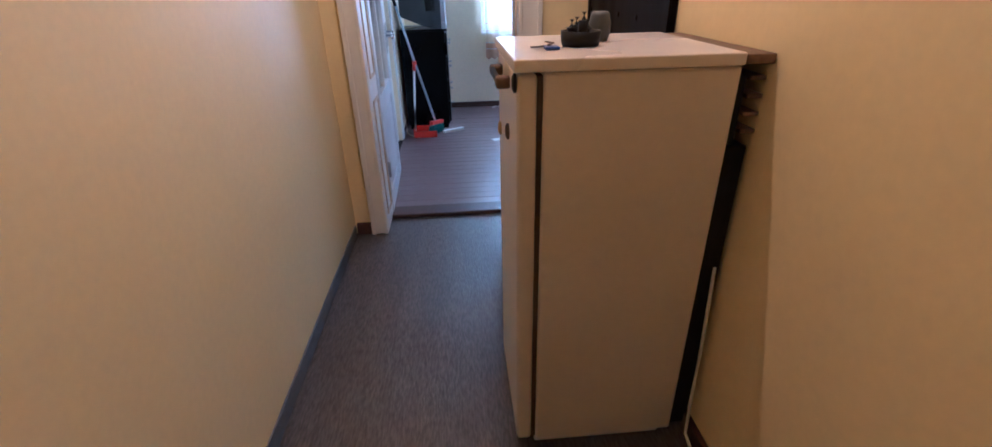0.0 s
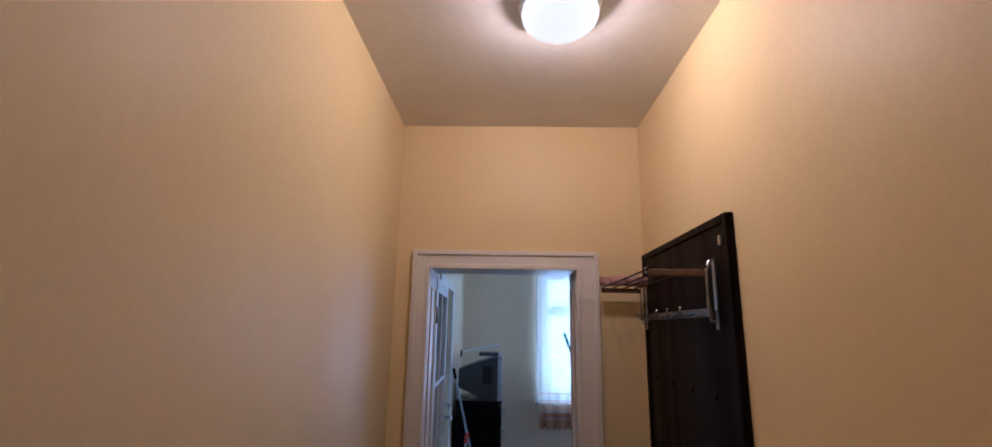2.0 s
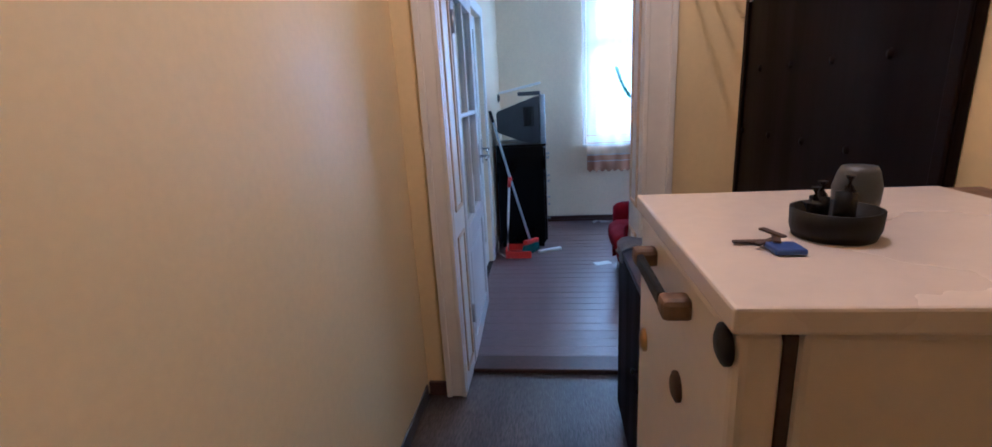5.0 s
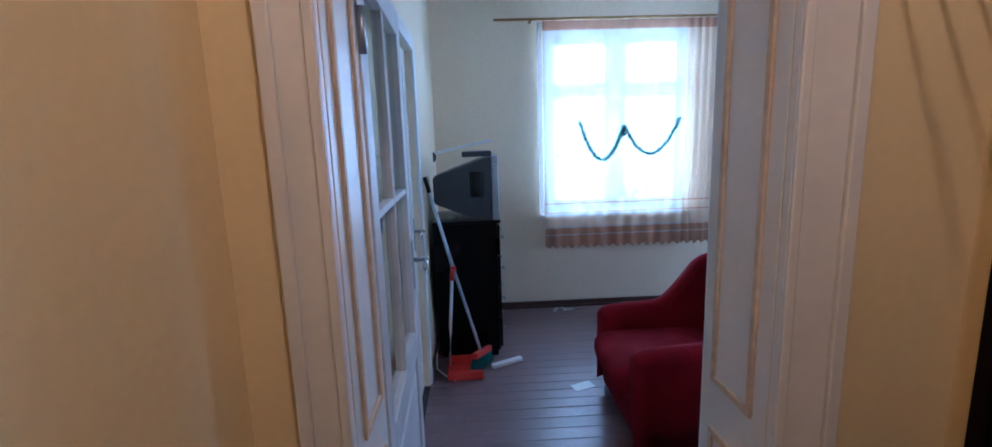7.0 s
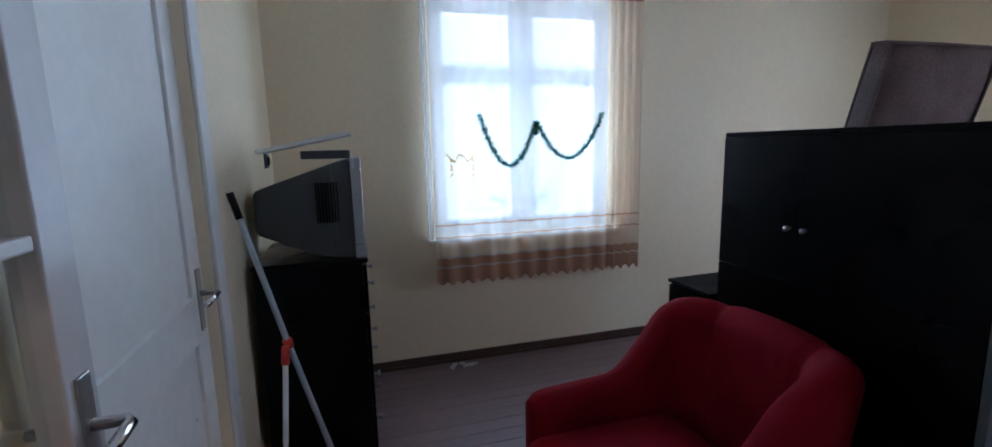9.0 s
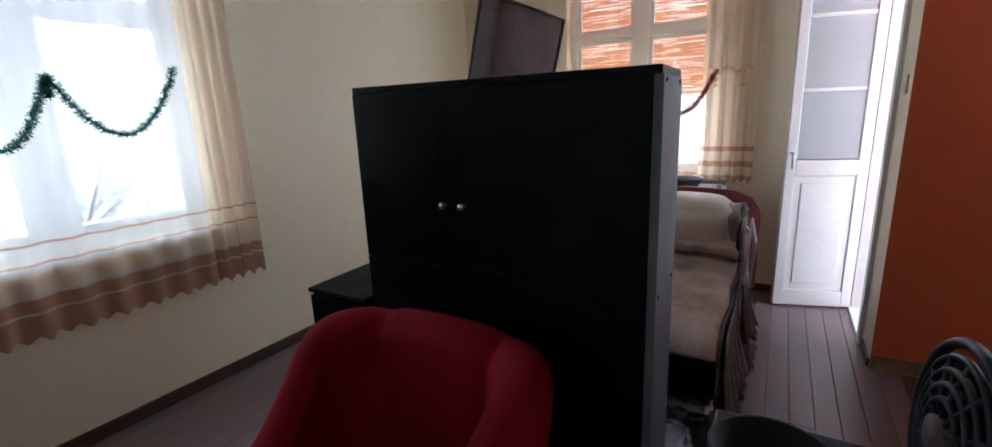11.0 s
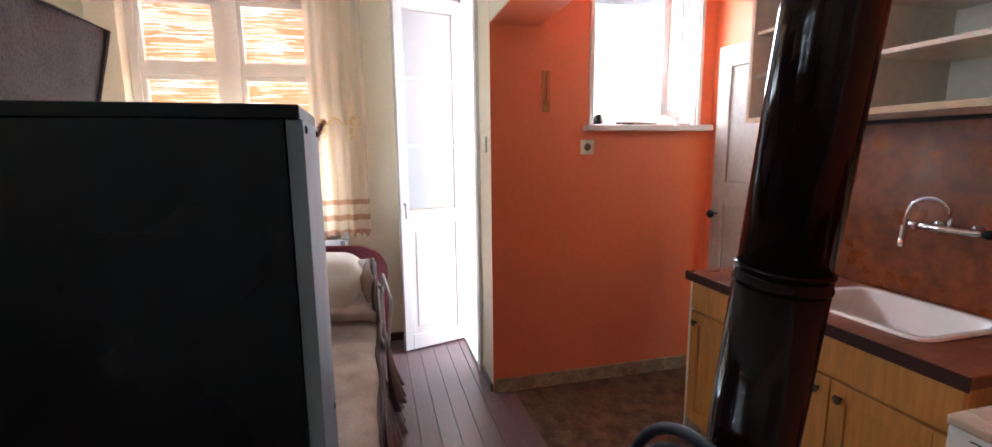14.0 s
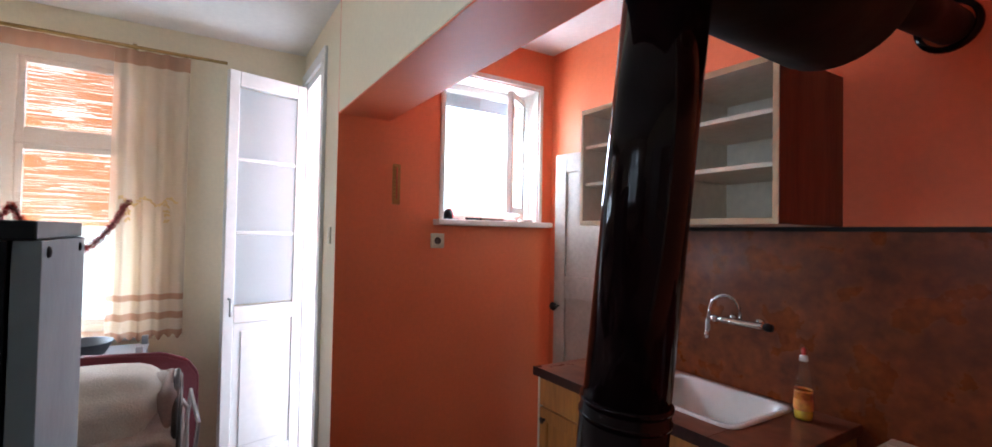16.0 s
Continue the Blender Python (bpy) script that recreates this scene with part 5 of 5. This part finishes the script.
# ---- kitchen ----
def base_units():
    b = tagged(empty("sink_cabinet", (2.09, SY + 0.014, 0)), "ochre wooden sink cabinet with brown worktop", "cabinet")
    d = -0.604 - SY - 0.014
    boxes("body", [((0.01, 0, 0.08), (1.105, d - 0.04, 0.66)), ((0.01, d - 0.06, 0.66), (1.105, d - 0.04, 0.80)), ((0.01, 0, 0.66), (0.03, d - 0.06, 0.80)), ((1.085, 0, 0.66), (1.105, d - 0.06, 0.80)), ((0.03, 0, 0), (1.08, d - 0.09, 0.08))], M_OCHRE, b, bevel=0.003)
    box("end_panel", (1.1055, 0.0, 0.0), (1.118, d - 0.02, 0.80), M_SHELF, b, 0.002)
    boxes("fascia", [((0.012, d - 0.04, 0.66), (1.104, d - 0.02, 0.798))], M_OCHRE, b, bevel=0.004)
    for k in range(3):
        x = 0.012 + 0.365 * k
        boxes("door", [((x, d - 0.04, 0.10), (x + 0.055, d - 0.02, 0.65)), ((x + 0.305, d - 0.04, 0.10), (x + 0.36, d - 0.02, 0.65)), ((x + 0.055, d - 0.04, 0.10), (x + 0.305, d - 0.02, 0.16)), ((x + 0.055, d - 0.04, 0.59), (x + 0.305, d - 0.02, 0.65)), ((x + 0.055, d - 0.036, 0.16), (x + 0.305, d - 0.028, 0.59))], M_OCHRE, b, bevel=0.003)
        lathe("knob", [(0.006, 0), (0.008, 0.012), (0.016, 0.02), (0.0, 0.026)], M_WICK, b, (x + (0.04 if k % 2 else 0.32), d - 0.02, 0.60), Matrix.Rotation(radians(-90), 4, "X"), 14)
    # worktop as a ring about the sink
    s0, s1, t0, t1 = 0.20, 0.66, 0.07, d - 0.13
    boxes("worktop", [((-0.005, 0, 0.802), (s0, d, 0.84)), ((s1, 0, 0.802), (1.125, d, 0.84)), ((s0, 0, 0.802), (s1, t0, 0.84)), ((s0, t1, 0.802), (s1, d, 0.84))], M_WORKTOP, b, bevel=0.003)
    box("worktop_edge", (-0.009, d, 0.800), (1.128, d + 0.004, 0.842), M_TOPWOOD, b, 0.001)
    bm = bmesh.new()
    rings = []
    cx, cy, hw, hd = (s0 + s1) / 2, (t0 + t1) / 2, (s1 - s0) / 2, (t1 - t0) / 2
    for g, z in ((0.022, 0.842), (0.02, 0.85), (0.0, 0.85), (-0.012, 0.842), (-0.03, 0.70), (-0.06, 0.685)):
        ring = []
        for k in range(40):
            q = 2 * math.pi * k / 40
            c, s = math.cos(q), math.sin(q)
            e = 0.22
            ring.append(bm.verts.new((cx + (hw + g) * math.copysign(abs(c) ** e, c), cy + (hd + g) * math.copysign(abs(s) ** e, s), z)))
        rings.append(ring)
    for a, c in zip(rings, rings[1:]):
        for k in range(40):
            bm.faces.new((a[k], a[(k + 1) % 40], c[(k + 1) % 40], c[k]))
    bm.faces.new(rings[-1])
    tagged(finish("sink", bm, M_ENAMEL, b, smooth=True), "white enamel sink")
    return b


base_units()
ash = tagged(lathe("brown_dish", [(0.0, 0.0), (0.035, 0.0), (0.042, 0.012), (0.04, 0.022), (0.034, 0.02), (0.03, 0.008), (0.0, 0.006)], M_WICK, None, (2.92, -0.86, 0.8405)), "small brown dish on the worktop", "dish")


def tap():
    t = tagged(empty("wall_tap", (2.50, SY + 0.012, 1.125)), "chrome wall mixer tap with curved spout and spray", "tap")
    for x in (-0.075, 0.075):
        lathe("rosette", [(0.0, 0.0), (0.03, 0.0), (0.026, 0.012), (0.012, 0.016), (0.012, 0.05)], M_CHROME, t, (x, 0, 0), Matrix.Rotation(radians(-90), 4, "X"), 16)
    tube("body", [(-0.13, 0.06, 0), (-0.10, 0.06, 0), (0.10, 0.06, 0), (0.13, 0.06, 0)], [0.014, 0.019, 0.019, 0.014], M_CHROME, t)
    for x in (-0.15, 0.15):
        lathe("tap_knob", [(0.0, -0.02), (0.019, -0.018), (0.022, 0.0), (0.019, 0.018), (0.0, 0.022)], M_IRON if x < 0 else M_CHROME, t, (x, 0.06, 0), Matrix.Rotation(radians(90), 4, "Y"), 14)
    arc = [(0.0, 0.06, 0.02)] + [(0.07 * (1 - math.cos(q)), 0.06 + 0.03 * (1 - math.cos(q)), 0.05 + 0.09 * math.sin(q)) for q in (math.pi * k / 12 for k in range(13))] + [(0.145, 0.125, 0.0)]
    tube("spout", arc, 0.0085, M_CHROME, t)
    tube("spring_hose", [(0.145, 0.125, 0.0), (0.147, 0.127, -0.06)], 0.010, M_STEEL, t)
    for k in range(7):
        tube("spring_coil", [(0.1455, 0.1255, -0.004 - 0.008 * k), (0.1456, 0.1256, -0.007 - 0.008 * k)], 0.0125, M_STEEL, t, 10)
    tube("spray_head", [(0.147, 0.127, -0.06), (0.148, 0.128, -0.10)], [0.011, 0.016], M_CHROME, t)
    t.scale = (0.78, 0.78, 0.78)
    return t


tap()


def bottle():
    b = tagged(empty("soap_bottle", (2.215, -1.05, 0.8405)), "clear washing-up bottle with yellow liquid and white cap", "bottle")
    lathe("shell", [(0.0, 0.0), (0.030, 0.0), (0.032, 0.01), (0.031, 0.06), (0.027, 0.085), (0.029, 0.12), (0.027, 0.15), (0.016, 0.185), (0.011, 0.195), (0.011, 0.205)], M_CLEARPL, b)
    lathe("liquid", [(0.0, 0.003), (0.027, 0.003), (0.029, 0.012), (0.028, 0.05), (0.0, 0.05)], M_LIQUID, b)
    lathe("label", [(0.0315, 0.035), (0.0312, 0.06), (0.0285, 0.082), (0.0295, 0.105), (0.0290, 0.105), (0.0305, 0.035)], M_LABEL, b)
    lathe("cap", [(0.0, 0.205), (0.014, 0.205), (0.0135, 0.222), (0.007, 0.226), (0.0, 0.227)], M_WHITEPL, b)
    lathe("nozzle", [(0.007, 0.226), (0.0075, 0.243), (0.005, 0.25), (0.0, 0.252)], M_REDPL, b)
    return b


bottle()


def wall_cupboard():
    c = tagged(empty("wall_cupboard", (2.152, SY, 1.525)), "open wall cupboard with cream shelves and wooden end", "cupboard")
    w, d, h = 0.922, -0.759 - SY, 0.545
    boxes("body", [((0.0, 0.001, 0.0), (w, 0.012, h)), ((0.018, 0.0125, 0), (w - 0.018, d, 0.018)), ((0.018, 0.0125, h - 0.018), (w - 0.018, d, h)), ((w - 0.018, 0.0125, 0), (w, d, h)), ((0.44, 0.0125, 0.018), (0.455, d - 0.005, h - 0.018))], M_SHELF, c, bevel=0.002)
    for z in (0.185, 0.36):
        for x0, x1 in ((0.0185, 0.4395), (0.4555, w - 0.0185)):
            box("shelf", (x0, 0.0125, z), (x1, d - 0.012, z + 0.016), M_SHELF, c, 0.002)
    tagged(box("end_panel", (-0.001, 0.001, 0.0), (0.0175, d, h), M_REDWOOD, c, 0.002), "red-brown veneered end panel")
    boxes("edging", [((0.0, d, -0.002), (w + 0.001, d + 0.004, 0.02)), ((0.0, d, h - 0.02), (w + 0.001, d + 0.004, h + 0.002)), ((0.0, d, 0.02), (0.02, d + 0.004, h - 0.02)), ((w - 0.018, d, 0.02), (w + 0.001, d + 0.004, h - 0.02))], surface("pale_wood_edging", (0.58, 0.44, 0.26), 0.5, scale=5, fine=25, grain=0.12), c, 0.001)
    return c


wall_cupboard()


def cooker():
    c = tagged(empty("electric_cooker", (1.50, SY + 0.014, 0)), "white enamel electric cooker with black hotplates", "cooker")
    d, w = -0.40 - SY - 0.014, 0.50
    boxes("body", [((0, 0, 0.06), (w, d - 0.03, 0.80)), ((0.03, 0.03, 0), (w - 0.03, d - 0.08, 0.06))], M_ENAMEL, c, bevel=0.006)
    box("control_panel", (0.0, d - 0.029, 0.70), (w, d, 0.80), M_ENAMEL, c, 0.006)
    box("oven_door", (0.01, d - 0.029, 0.12), (w - 0.01, d - 0.004, 0.69), M_ENAMEL, c, 0.006)
    tube("oven_handle", [(0.08, d - 0.004, 0.64), (0.08, d + 0.03, 0.64), (w - 0.08, d + 0.03, 0.64), (w - 0.08, d - 0.004, 0.64)], 0.008, M_CHROME, c)
    box("hob", (-0.003, 0, 0.801), (w + 0.003, d + 0.004, 0.825), M_HOB, c, 0.006)
    for x, y, r in ((0.36, d - 0.19, 0.098), (0.13, d - 0.19, 0.07), (0.36, 0.20, 0.07), (0.13, 0.20, 0.085)):
        lathe("hotplate", [(0.0, 0.012), (r - 0.012, 0.012), (r - 0.004, 0.013), (r, 0.009), (r + 0.006, 0.001)], M_IRON, c, (x, y, 0.826))
    for k in range(5):
        lathe("dial", [(0.021, 0), (0.019, 0.02), (0.0, 0.022)], M_IRON, c, (w - 0.06 - 0.095 * k, d, 0.75), Matrix.Rotation(radians(-90), 4, "X"), 18)
        box("dial_mark", (w - 0.075 - 0.095 * k, d, 0.783), (w - 0.045 - 0.095 * k, d + 0.0012, 0.786), M_IRON, c, 0)
    return c


cooker()


def wood_stove():
    s = tagged(empty("wood_stove", (1.76, 0.49, 0)), "black iron wood stove with an enamel flue pipe", "stove")
    boxes("body", [((-0.17, -0.26, 0.12), (0.20, 0.27, 0.70)), ((-0.15, -0.24, 0.0), (-0.11, -0.20, 0.12)), ((0.14, -0.24, 0.0), (0.18, -0.20, 0.12)), ((-0.15, 0.21, 0), (-0.11, 0.25, 0.12)), ((0.14, 0.21, 0), (0.18, 0.25, 0.12))], M_IRON, s, bevel=0.008)
    box("top_plate", (-0.185, -0.275, 0.70), (0.215, 0.285, 0.722), M_IRON, s, 0.006)
    ax = lambda z: (0.026 - 0.054 * (z - 1.25), -0.175 - 0.067 * (z - 1.25), z)
    tube("lower_pipe", [ax(0.722), ax(1.262)], 0.0575, M_PIPE, s, 32)
    tube("upper_pipe", [ax(1.255), ax(1.90)], 0.0555, M_PIPE, s, 32)
    for z in (1.243, 1.262):
        tube("pipe_ring", [ax(z), ax(z + 0.005)], 0.0595, M_PIPE, s, 32)
    tube("pipe_joint", [ax(1.80), ax(1.812)], 0.0575, M_PIPE, s, 32)
    e = Vector(ax(1.93))
    # a wide cross drum, then the narrow pipe into the wall
    way = Vector((0.045, -0.60, 0.02))
    drum = [e + way * k for k in (-0.20, -0.195, -0.18, -0.15, 0.84, 0.87, 0.885, 0.89)]
    tube("drum", drum, [0.06, 0.115, 0.132, 0.14, 0.14, 0.132, 0.115, 0.05], M_SOOT, s, 44)
    end = Vector((1.865 - 1.76, SY - 0.1 - 0.49, 2.165))
    tube("wall_pipe", [e + way * 0.86 + Vector((0, 0, 0.06)), end], 0.055, M_SOOT, s, 32)
    return s


wood_stove()
pot = tagged(empty("frying_pan", (1.80, 0.665, 0.7225)), "black frying pan with a red handle on the stove", "pan")
lathe("pan_body", [(0.0, 0.0), (0.085, 0.0), (0.105, 0.045), (0.109, 0.046), (0.107, 0.05), (0.101, 0.048), (0.082, 0.006), (0.0, 0.005)], M_IRON, pot, sides=40)
box("handle", (0.09, -0.016, 0.035), (0.26, 0.016, 0.055), M_REDPL, pot, 0.008, pose(0, 0, 0, 0, 0, -75))


def fan():
    f = tagged(empty("desk_fan", (1.775, 0.448, 0.7225), 0), "old dark desk fan with a wire guard", "fan")
    lathe("stand", [(0.0, 0.0), (0.06, 0.0), (0.062, 0.012), (0.02, 0.022), (0.012, 0.03), (0.011, 0.145), (0.0, 0.147)], M_IRON, f)
    turn = pose(0, -0.012, 0.172, 0, 0, 184) @ pose(0, 0, 0, 86, 0, 0)
    bm = bmesh.new()
    for k in range(5):
        r = 0.145 - 0.0225 * k
        add_tube(bm, [turn @ Vector((r * math.cos(q), r * math.sin(q), 0.022 * math.cos(r / 0.145 * 1.5))) for q in (2 * math.pi * j / 36 for j in range(37))], 0.0058 if k else 0.009, 8, False)
    for k in range(12):
        q = 2 * math.pi * k / 12
        add_tube(bm, [turn @ Vector((r * math.cos(q), r * math.sin(q), 0.022 * math.cos(r / 0.145 * 1.5))) for r in (0.02, 0.06, 0.1, 0.126)], 0.0045, 6)
    finish("guard", bm, M_BLACKPL, f, smooth=True)
    bm = bmesh.new()
    for k in range(4):
        q = 2 * math.pi * k / 4
        vs = [bm.verts.new(turn @ Vector((r * math.cos(q + a), r * math.sin(q + a), z))) for r, a, z in ((0.02, -0.5, -0.012), (0.12, -0.6, -0.02), (0.125, 0.5, 0.004), (0.02, 0.6, 0.004))]
        bm.faces.new(vs)
    bl = finish("blades", bm, M_IRON, f)
    th = bl.modifiers.new("thick", "SOLIDIFY")
    th.thickness = 0.003
    bm = bmesh.new()
    add_tube(bm, [turn @ Vector((0, 0, 0.03)), turn @ Vector((0, 0, -0.02)), turn @ Vector((0, 0, -0.09))], [0.03, 0.032, 0.028], 18)
    finish("motor", bm, M_WICK, f, smooth=True)
    return f


fan()
flue = tagged(lathe("flue_collar", [(0.066, 0.0), (0.085, 0.0), (0.083, 0.012), (0.066, 0.014)], M_PIPE, None, (1.865, SY, 2.155), Matrix.Rotation(radians(-90), 4, "X"), 32), "dark enamel collar where the flue meets the wall", "flue collar")

chair = tagged(empty("kitchen_chair", (1.62, -0.20, 0), 0), "dark red leatherette kitchen chair before the cooker", "chair")
soft("seat", (-0.20, -0.16, 0.42), (0.20, 0.20, 0.48), 0.025, M_REDLEATHER, chair, 0.006)
soft("backrest", (-0.20, -0.205, 0.60), (0.20, -0.165, 0.945), 0.018, M_REDLEATHER, chair, 0.004)
for x in (-0.17, 0.17):
    tube("leg", [(x, 0.17, 0.0), (x, 0.16, 0.42)], 0.011, M_CHROME, chair)
    tube("back_leg", [(x, -0.19, 0.0), (x, -0.15, 0.42), (x, -0.158, 0.60), (x, -0.16, 0.80)], 0.011, M_CHROME, chair)

# small things on the kitchen wall
sw = tagged(empty("wall_socket", (KX, -0.367, 1.43)), "ivory wall socket below the kitchen window", "socket")
box("plate", (-0.012, -0.042, -0.042), (0, 0.042, 0.042), M_IVORY, sw, 0.005)
lathe("socket_well", [(0.0, 0.001), (0.017, 0.001), (0.019, 0.003), (0.021, 0.0)], M_WICK, sw, (-0.012, 0, 0), Matrix.Rotation(radians(-90), 4, "Y"), 18)
ls = tagged(empty("light_switch", (3.957, BY, 1.45)), "ivory light switch beside the balcony door", "switch")
box("plate", (-0.025, 0, -0.045), (0.025, 0.010, 0.045), M_IVORY, ls, 0.004)
box("rocker", (-0.010, 0.0105, -0.018), (0.010, 0.015, 0.018), M_IVORY, ls, 0.003)
th = tagged(empty("wall_thermometer", (KX, -0.115, 1.735)), "wooden wall thermometer with a thin glass tube", "thermometer")
box("board", (-0.010, -0.022, -0.11), (0, 0.022, 0.11), M_OCHRE, th, 0.004)
tube("glass_tube", [(-0.013, 0, -0.08), (-0.013, 0, 0.09)], 0.003, M_REDPL, th, 8)
boxes("scale_mark", [((-0.0115, 0.005, -0.07 + 0.02 * k), (-0.0101, 0.016, -0.068 + 0.02 * k)) for k in range(8)], M_IRON, th, 0)

# clutter on the kitchen sill
z = 1.5545
for k, (name, y, x, r, h, m, label) in enumerate((("ink_jar", -0.455, 3.89, 0.028, 0.06, M_IRON, "small black jar on the window sill"), ("yellow_tin", -0.43, 3.95, 0.02, 0.11, M_LABEL, "yellow and red tin on the window sill"), ("red_pot", -0.50, 3.96, 0.025, 0.07, M_REDPL, "small red pot on the window sill"))):
    ob = tagged(empty(name, (x, y, z)), label, "jar")
    lathe("jar_body", [(0.0, 0.0), (r, 0.0), (r, h * 0.75), (r * 0.7, h * 0.85), (r * 0.72, h), (0, h)], m, ob)
for k, (y, l, a, m) in enumerate(((-0.60, 0.14, 8, M_IRON), (-0.66, 0.16, -14, M_WICK), (-0.80, 0.15, 20, M_SILVERPL), (-0.88, 0.12, -30, M_WHITEPL), (-0.52, 0.13, 40, M_SILVERPL), (-0.71, 0.18, 12, M_TANBOARD), (-0.95, 0.14, 62, M_WHITEPL), (-1.01, 0.10, -20, M_STEEL))):
    tagged(box("tool", (-0.012, -l / 2, 0.0), (0.012, l / 2, 0.014), m, bevel=0.003, turn=pose(3.81 + 0.034 * (k % 5), y, z + 0.0005, 0, 0, a)), "small tool lying on the window sill", "tool", "tools on the sill")

paper = tagged(box("paper_sheet", (-0.07, -0.04, 0.0), (0.07, 0.04, 0.0012), M_PAPER, bevel=0, turn=pose(1.03, 1.86, 0.001, 0, 0, 20)), "torn scrap of white paper on the floor", "paper")

# ---- outdoors ----
bm = bmesh.new()
bmesh.ops.create_grid(bm, x_segments=40, y_segments=40, size=600)
ground = finish("ground", bm, M_GROUND)
ground.location = (0, 0, -9.0)
tagged(ground, "pale gravel yard far below the windows", "ground", kind="structure")

bm = bmesh.new()
ring = [[bm.verts.new((70 * math.cos(2 * math.pi * k / 48), 70 * math.sin(2 * math.pi * k / 48), z)) for k in range(48)] for z in (-9.1, 70)]
for k in range(48):
    bm.faces.new((ring[0][k], ring[0][(k + 1) % 48], ring[1][(k + 1) % 48], ring[1][k]))
tagged(finish("backdrop", bm, glow("overcast_sky_white", (0.88, 0.95, 1.0), 2.0)), "plain white overcast sky beyond the windows", "sky", kind="structure")


def bare_tree(at, high, seed):
    """A bare winter tree: trunk, limbs and forking twigs."""
    rnd = random.Random(seed)
    bm = bmesh.new()

    def grow(p, d, length, r, level):
        pts, rads = [p], [r]
        for k in range(4):
            d = (d + Vector((rnd.gauss(0, 0.16), rnd.gauss(0, 0.16), rnd.gauss(0.05, 0.08)))).normalized()
            p = p + d * length / 4
            pts.append(p)
            rads.append(r * (1 - 0.16 * (k + 1)))
        add_tube(bm, pts, rads, 7 if level < 2 else 4, False)
        if level < 4:
            for _ in range(4 if level else 6):
                k = rnd.randint(1, 4)
                side = Vector((rnd.gauss(0, 1), rnd.gauss(0, 1), rnd.gauss(0.5, 0.5))).normalized()
                grow(pts[k], (d * 0.55 + side * 0.75).normalized(), length * rnd.uniform(0.5, 0.7), rads[k] * 0.6, level + 1)

    grow(Vector((0, 0, 0)), Vector((0, 0, 1)), high * 0.42, high * 0.022, 0)
    ob = finish("tree", bm, M_BARK)
    ob.location = at
    return tagged(ob, "bare winter tree standing beyond the window", "tree", "trees outside")


bare_tree((0.2, 15, -9.0), 14.0, 1)
bare_tree((5.0, 19, -9.0), 15.0, 2)
bare_tree((16, 3.5, -9.0), 14.0, 3)

# ---- floor boards ----
random.seed(4)
BW = 0.098
meshes = {}
row, y = 0, 0.27
while y < NY - 0.03:
    x = WX
    cut = [EX] if row % 3 == 0 else [WX + (1.4 + (row * 0.83) % 2.2), EX]
    for end in cut:
        key = round(end - x, 3)
        if key not in meshes:
            bm = bmesh.new()
            add_box(bm, (-key / 2 + 0.001, -BW / 2 + 0.0006, -0.02), (key / 2 - 0.001, BW / 2 - 0.0006, 0.0), 0.0018, seg=1)
            me = bpy.data.meshes.new("floorboard")
            bm.to_mesh(me)
            bm.free()
            me.materials.append(M_FLOOR)
            meshes[key] = me
        b = new("floorboard", meshes[key])
        b.parent = floor
        b.matrix_basis = pose((x + end) / 2, y + BW / 2, random.uniform(-0.0012, 0.0), random.uniform(-0.25, 0.25), 0, 0)
        x = end
    y += BW
    row += 1
# boards that run on under the beam to the balcony wall
y = 0.27
while y > 0.11:
    y -= BW
    for a, e in ((HX + 0.075, 2.6), (2.6, EX)):
        key = round(e - a, 3)
        bm = bmesh.new()
        add_box(bm, (-key / 2 + 0.001, -BW / 2 + 0.0006, -0.02), (key / 2 - 0.001, BW / 2 - 0.0006, 0.0), 0.0018, seg=1)
        b = finish("floorboard", bm, M_FLOOR, floor)
        b.matrix_basis = pose((a + e) / 2, y + BW / 2, 0.0006)
